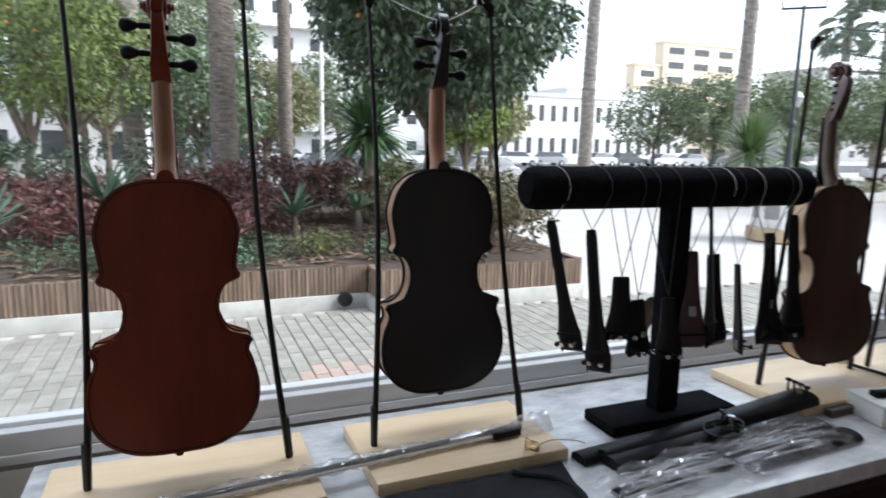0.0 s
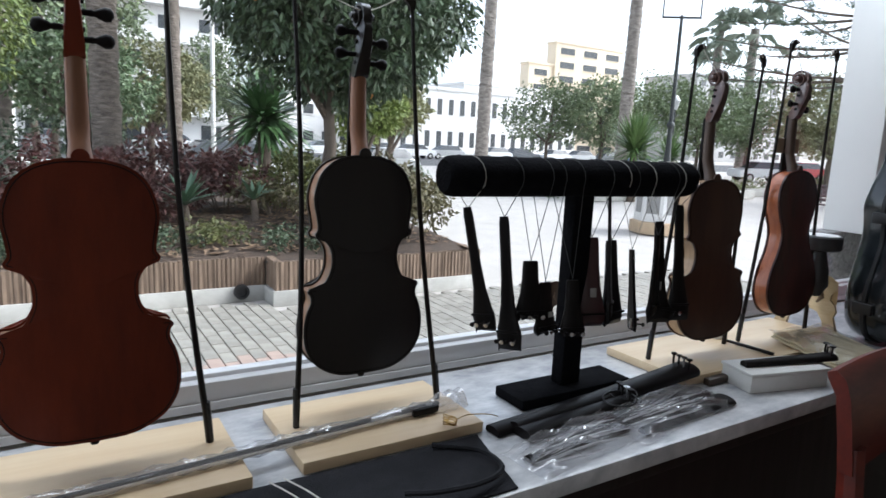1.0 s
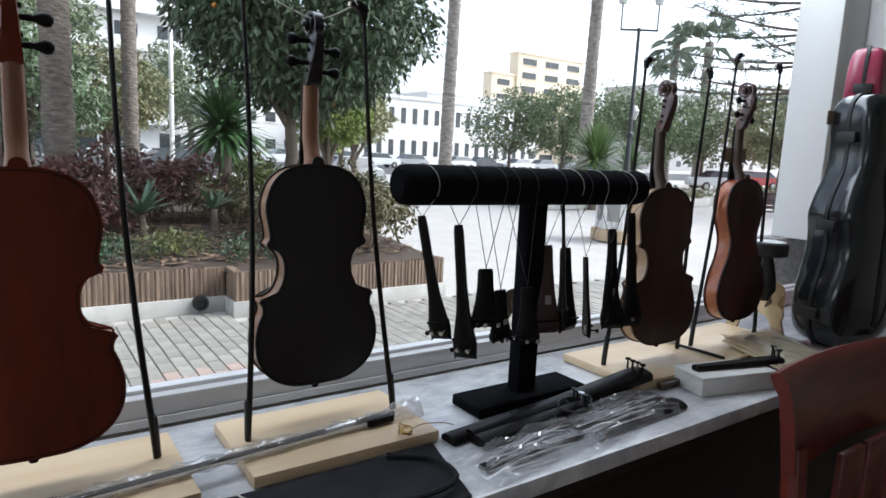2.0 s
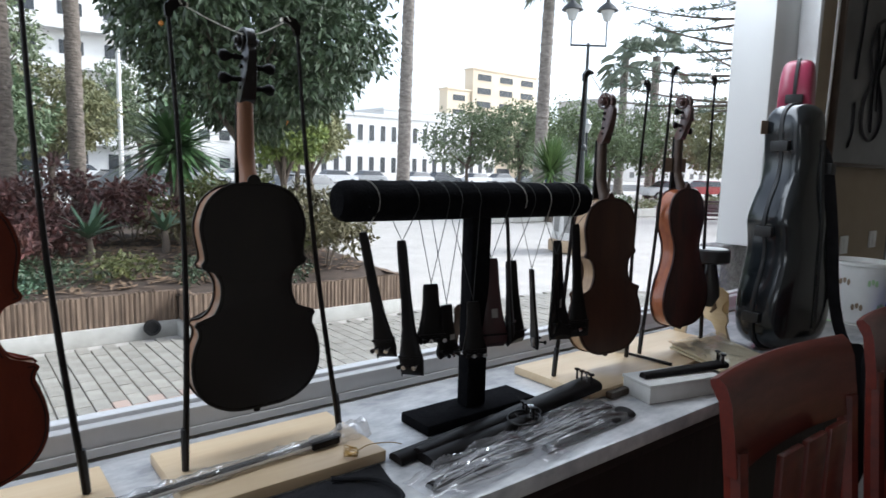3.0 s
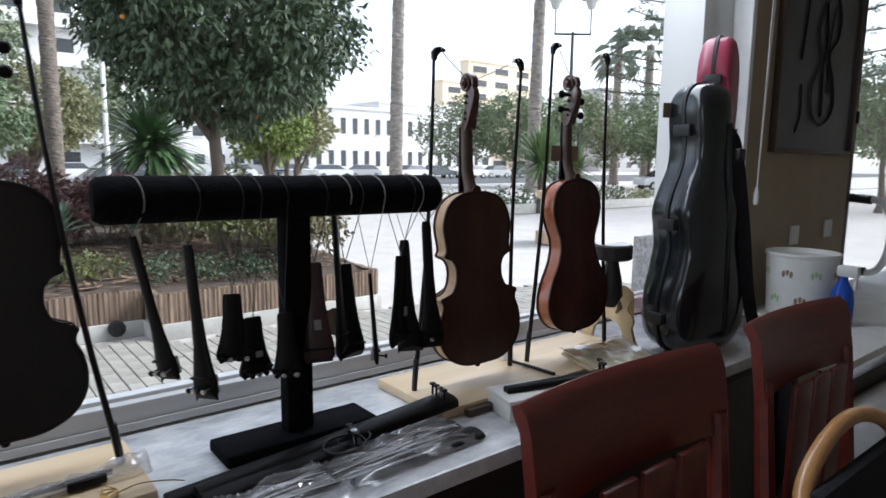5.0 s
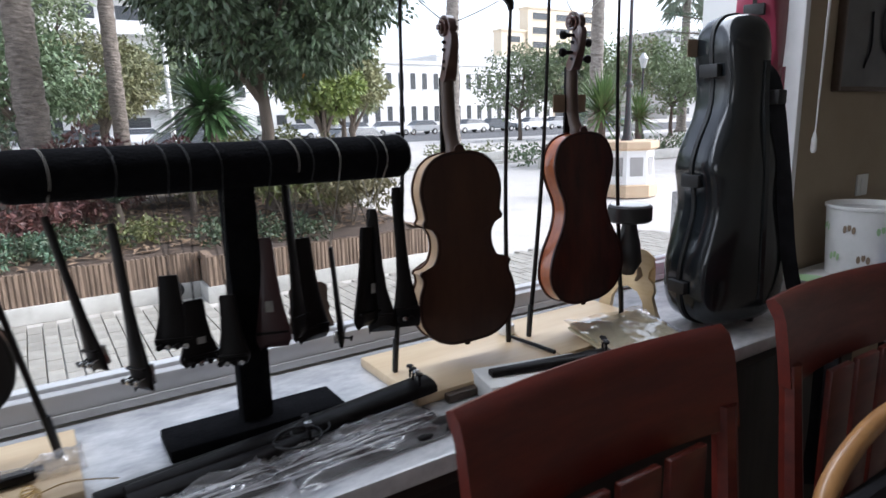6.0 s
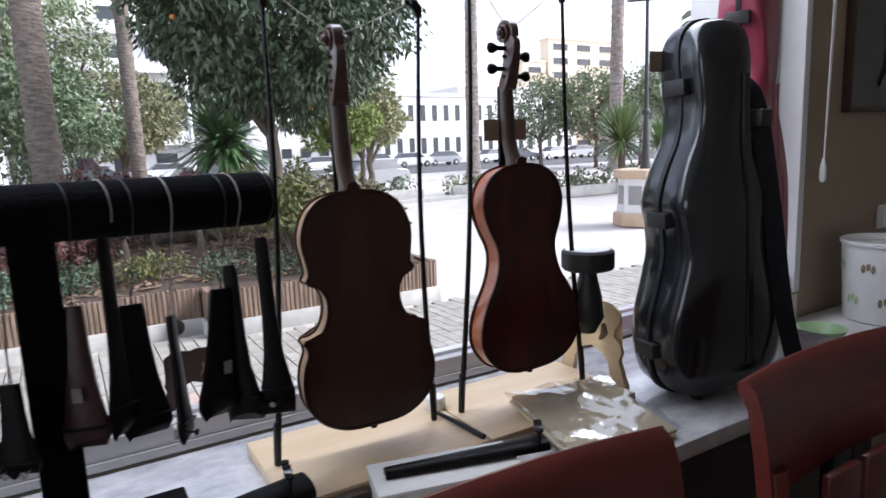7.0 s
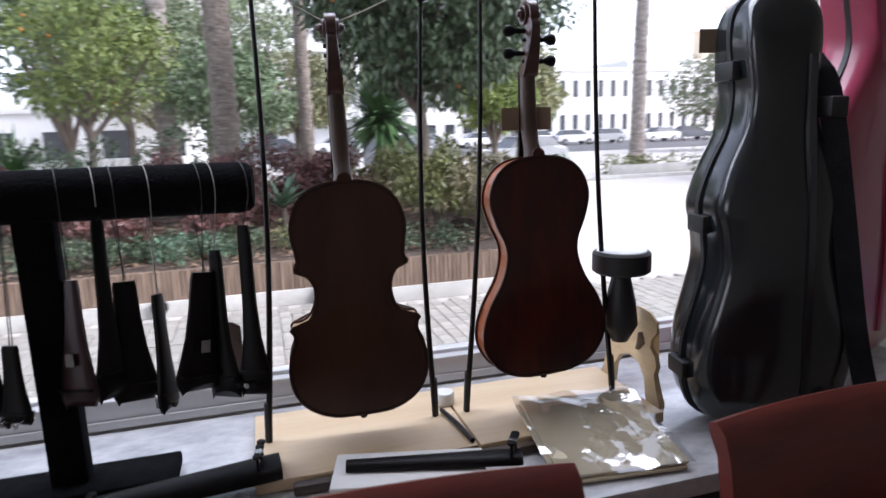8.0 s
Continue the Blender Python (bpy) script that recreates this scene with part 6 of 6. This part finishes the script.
for s in (-1, 1):
    x, y = 0.32 * s, -0.25 * s
    part("bracket", tubed([(x, y, 3.57), (x, y, 4.12)], 0.018, 6), M_IRON, lamp)
    ln = part("lantern", lathe(bmesh.new(), [(0.08, 4.13), (0.15, 4.34), (0.16, 4.35)], 8, Matrix.Translation((x, y, 0))), M_LANT, lamp, "glazed lantern")
    part("hood", lathe(bmesh.new(), [(0.26, 4.351), (0.19, 4.44), (0.06, 4.54), (0.02, 4.64)], 8, Matrix.Translation((x, y, 0))), M_IRON, ln, "dark metal hood")
pole2 = thing("flag_pole", "slim white pole behind the planter", "pole", (5.2, 24.5, GROUND))
part("pole", tubed([(0, 0, 0), (0, 0, 9)], [0.09, 0.07], 10), M_WHITEWALL, pole2)
pole3 = thing("street_lamp", "dark ornate iron lamp post by the street", "street lamp", (26.2, 21.0, GROUND))
part("pole", tubed([(0, 0, 0), (0, 0, 1.0), (0, 0, 1.1), (0, 0, 3.9)], [0.16, 0.12, 0.07, 0.05], 10), M_IRON, pole3)
part("lantern", lathe(bmesh.new(), [(0.10, 3.9), (0.2, 4.3), (0.24, 4.32), (0.06, 4.6)], 8), M_LANT, pole3)
# hedges, beds and benches beyond
for i, (x0, x1, y0, y1, h) in enumerate(((15.5, 26.0, 16.6, 18.6, 0.75), (27.0, 44.0, 17.5, 20.0, 0.6), (9.5, 12.5, 21, 22.2, 0.6), (14, 18, 21, 22.5, 0.5))):
    hd = thing("hedge", "clipped green hedge in a low bed", "hedge", ((x0 + x1) / 2, (y0 + y1) / 2, GROUND))
    rgh = random.Random(60 + i)
    w, d = (x1 - x0) / 2, (y1 - y0) / 2
    cl = [((rgh.uniform(-w, w), rgh.uniform(-d, d), rgh.uniform(0.2, h)), 0.3) for _ in range(int(12 * w))]
    leaves("foliage", cl, M_LEAFG if i % 2 == 0 else M_LEAFO, hd, int(520 * w), 0.16, 0.08, 60 + i)
    part("bed_wall", boxed(-w - 0.1, w + 0.1, -d - 0.35, -d - 0.2, 0, 0.36, 0.01), M_KERB, hd, "low white bed wall")
for x, y, a in ((20.2, 10.9, -35), (24.5, 13.0, -30)):
    be = thing("park_bench", "dark red slatted park bench on the square", "bench", (x, y, GROUND), a, group="park benches")
    for k in range(3):
        part("slat", boxed(-0.85, 0.85, -0.22 + 0.15 * k, -0.11 + 0.15 * k, 0.43, 0.46, 0.004), M_ROSEW, be)
        part("slat", boxed(-0.85, 0.85, 0.26 + 0.02 * k, 0.29 + 0.02 * k, 0.52 + 0.13 * k, 0.62 + 0.13 * k, 0.004), M_ROSEW, be)
    for s in (-0.7, 0.7):
        part("leg", tubed([(s, -0.2, 0), (s, -0.15, 0.42), (s, 0.25, 0.42), (s, 0.32, 0.9)], 0.025, 6), M_IRON, be)

# ---- column beside the window ----
col = thing("outer_column", "white rendered column on a speckled stone-chip plinth", "column", kind="structure")
part("shaft", boxed(2.60, 2.82, 0.973, 1.135, 1.006, 3.4, 0.004), M_WHITEWALL, col, "white rendered shaft")
part("plinth", boxed(2.52, 2.82, 1.065, 1.16, GROUND - 0.03, 1.005, 0.004), M_SPECK, col, "speckled stone-chip plinth")
col2 = thing("outer_column", "grey speckled stone column outside the glass door", "column", kind="structure")
part("shaft", boxed(7.0, 7.5, 1.16, 1.62, GROUND - 0.03, 3.8, 0.01), M_GRANITE, col2)
part("notice", boxed(6.988, 6.999, 1.41, 1.585, 1.50, 2.02), M_CARD, col2, "brown notice sheet")
bm = bmesh.new()
for y0, y1, z0, z1 in ((1.39, 1.41, 1.48, 2.04), (1.585, 1.605, 1.48, 2.04), (1.41, 1.585, 1.48, 1.50), (1.41, 1.585, 2.02, 2.04)):
    box(bm, 6.984, 6.999, y0, y1, z0, z1)
part("notice_frame", bm, M_WHITEALU, col2, "pale notice frame")


# ---- buildings and cars in the distance ----
def building(name, label, x0, x1, y0, y1, h, material, floors, cols, win, face="south", z0=GROUND, balcony=False, side_cols=0):
    b = thing(name, label, "building", ((x0 + x1) / 2, (y0 + y1) / 2, z0))
    w, d = (x1 - x0) / 2, (y1 - y0) / 2
    part("wall", boxed(-w, w, -d, d, 0, h, 0.02), material, b)
    part("roof", boxed(-w - 0.2, w + 0.2, -d - 0.2, d + 0.2, h + 0.001, h + 0.45, 0.03), material, b)
    bw, bh = win
    for f in range(floors):
        fz = h / floors * f
        for k in range(cols):
            x = -w + (k + 0.5) * 2 * w / cols
            z = fz + h / floors * 0.5
            wi = part("window", boxed(x - bw / 2, x + bw / 2, -d - 0.04, -d - 0.004, z - bh / 2, z + bh / 2), M_DARKGL, b)
            part("sill", boxed(x - bw / 2 - 0.08, x + bw / 2 + 0.08, -d - 0.16, -d - 0.005, z - bh / 2 - 0.12, z - bh / 2 - 0.01), material, wi)
        for k in range(side_cols):
            y = -d + (k + 0.5) * 2 * d / side_cols
            z = fz + h / floors * 0.5
            part("window", boxed(-w - 0.04, -w - 0.004, y - bw / 2, y + bw / 2, z - bh / 2, z + bh / 2), M_DARKGL, b)
        if balcony and f:
            bal = part("balcony", boxed(-w * 0.96, w * 0.96, -d - 1.3, -d - 0.005, fz - 0.1, fz + 0.1), material, b)
            part("railing", boxed(-w * 0.96, w * 0.96, -d - 1.3, -d - 1.2, fz + 0.101, fz + 1.0), material, bal)
    return b


building("white_building", "white two-storey building with tall narrow windows", 37, 68, 75, 90, 8.6, M_WHITEWALL, 2, 17, (0.75, 2.1))
building("apartment_block", "white apartment block with long balconies", -16, 14.5, 62, 75, 15.5, M_WHITEWALL, 5, 9, (1.8, 1.5), balcony=True)
building("apartment_block", "yellow apartment tower behind the square", 97, 118, 112, 115, 24.5, M_YELLOW, 8, 3, (4.2, 1.4))
building("apartment_block", "lower wing of the yellow apartment tower", 90, 96.8, 112.5, 115.5, 19.5, M_YELLOW, 6, 1, (3.6, 1.3))
building("apartment_block", "grey apartment block behind the trees", 124, 170, 95, 110, 19, M_GREYF, 6, 10, (1.8, 1.4))
building("apartment_block", "cream apartment block at the street", 60, 86, 92, 105, 11.5, M_WHITEWALL, 3, 9, (1.6, 1.3))
building("apartment_block", "cream low block closing the street", 15.5, 36.5, 84, 92, 7.2, M_WHITEWALL, 2, 8, (1.4, 1.3))
building("kiosk", "low white building behind the planter", -12, -1.5, 36, 42, 3.2, M_WHITEWALL, 1, 4, (1.3, 1.4))


CARM = [mat("car_paint_white", (0.75, 0.75, 0.75), (0.72, 0.72, 0.72), 0.25, 3, coat=0.5), mat("car_paint_grey", (0.10, 0.11, 0.12), (0.09, 0.10, 0.11), 0.25, 3, coat=0.5),
        mat("car_paint_silver", (0.42, 0.43, 0.44), (0.40, 0.41, 0.42), 0.28, 3, metal=0.5, coat=0.5), mat("car_paint_red", (0.35, 0.03, 0.03), (0.32, 0.025, 0.025), 0.25, 3, coat=0.5), mat("car_paint_blue", (0.03, 0.06, 0.16), (0.03, 0.055, 0.15), 0.25, 3, coat=0.5)]


def car(at, rz, paint, label):
    c = thing("parked_car", label, "car", at, rz, group="parked cars")
    bm = bmesh.new()
    prof = [(-2.05, 0.35), (-2.1, 0.62), (-2.0, 0.86), (-1.1, 0.98), (1.25, 1.0), (1.95, 0.92), (2.1, 0.66), (2.05, 0.35)]
    A, B = [bm.verts.new((x, -0.85, z)) for x, z in prof], [bm.verts.new((x, 0.85, z)) for x, z in prof]
    n = len(prof)
    for i in range(n):
        bm.faces.new((A[i], A[(i + 1) % n], B[(i + 1) % n], B[i]))
    bm.faces.new(A[::-1]), bm.faces.new(B)
    bmesh.ops.bevel(bm, geom=bm.edges[:], offset=0.05, segments=2, affect='EDGES')
    part("body", bm, paint, c)
    bm = bmesh.new()
    lo, hi = [(-1.15, 0.97), (1.7, 0.97)], [(-0.5, 1.44), (1.2, 1.44)]
    vs = [bm.verts.new((x, s * w, z)) for (x, z), w in ((lo[0], 0.80), (lo[1], 0.80), (hi[1], 0.62), (hi[0], 0.62)) for s in (-1, 1)]
    for q in ((0, 2, 4, 6), (1, 7, 5, 3), (0, 6, 7, 1), (2, 3, 5, 4)):
        bm.faces.new([vs[i] for i in q])
    part("windows", bm, M_DARKGL, c, "dark glass")
    part("roof", boxed(-0.55, 1.25, -0.63, 0.63, 1.435, 1.475, 0.015), paint, c)
    for x in (-1.3, 1.3):
        for s in (-1, 1):
            wh = part("wheel", lathe(bmesh.new(), [(0.20, -0.1), (0.31, -0.1), (0.32, 0.0), (0.31, 0.1), (0.2, 0.1)], 16, Matrix.Translation((x, s * 0.78, 0.32)) @ Matrix.Rotation(radians(90), 4, 'X')), M_TYRE, c)
            part("rim", lathe(bmesh.new(), [(0.19, -0.105), (0.19, 0.105)], 12, Matrix.Translation((x, s * 0.79, 0.32)) @ Matrix.Rotation(radians(90), 4, 'X')), M_STEEL, wh)
    return c


CNAMES = ["white parked car along the street", "dark grey parked car along the street", "silver parked car along the street", "red parked car along the street", "dark blue parked car along the street"]
rgc = random.Random(17)
for i in range(17):
    k = (0, 1, 2, 1, 0, 1, 2, 0, 1, 0, 2, 0, 1, 0, 2, 1, 4)[i]
    car((-10 + 4.6 * i + rgc.uniform(-0.6, 0.6), 58 - 0.1 * i + rgc.uniform(-0.5, 0.5), GROUND - 0.02), rgc.uniform(-4, 4) + (0 if i % 3 else 180), CARM[k], CNAMES[k])
for i, (x, y, k, a) in enumerate(((13.3, 27.5, 2, 8), (43.5, 27.0, 0, -25), (52, 29, 3, -20), (6.2, 30, 1, 5))):
    car((x, y, GROUND - 0.03), a, CARM[k], CNAMES[k])

# ---- pavers of the square, nearest stretch ----
pav = thing("paving", "cream brick paving between the shop and the planter", "paving", kind="structure")


def paver_mesh(m_):
    bm = boxed(-0.0575, 0.0575, -0.119, 0.119, -0.03, 0.0, 0.006)
    me = bpy.data.meshes.new("paver")
    bm.to_mesh(me)
    bm.free()
    me.materials.append(m_)
    return me


PM, PMP = paver_mesh(M_PAVER), paver_mesh(M_PAVERPINK)
rgp = random.Random(4)
cnt = 0
V, F = [], []
for i in range(-32, 72):
    for j in range(22):
        x, y = i * 0.125, 1.6 + j * 0.25 + (0.125 if i % 2 else 0)
        lim = SY - 0.18 if x > CX - 0.1 else FY - 0.18
        if y > lim:
            continue
        pink = 0.9 < x < 1.8 and 4.7 < y < 5.1
        z = GROUND + rgp.uniform(-0.003, 0.003)
        if cnt < 300 and 0.5 < x < 3.2 and y > 5.0 or pink:
            ob = new("paver", PMP if pink else PM)
            ob.parent = pav
            ob.matrix_world = pose(x, y, z, 0, 0, rgp.uniform(-0.8, 0.8))
            cnt += 1
        else:
            k = len(V)
            V += [(x - 0.0565, y - 0.118, z), (x + 0.0565, y - 0.118, z), (x + 0.0565, y + 0.118, z), (x - 0.0565, y + 0.118, z)]
            V += [(x - 0.062, y - 0.124, z - 0.025), (x + 0.062, y - 0.124, z - 0.025), (x + 0.062, y + 0.124, z - 0.025), (x - 0.062, y + 0.124, z - 0.025)]
            F += [(k, k + 1, k + 2, k + 3)] + [(k + a, k + 4 + a, k + 4 + (a + 1) % 4, k + (a + 1) % 4) for a in range(4)]
tagged(grid_mesh("paver_field", V, F, M_PAVER, pav), "", "", "", "stuff")
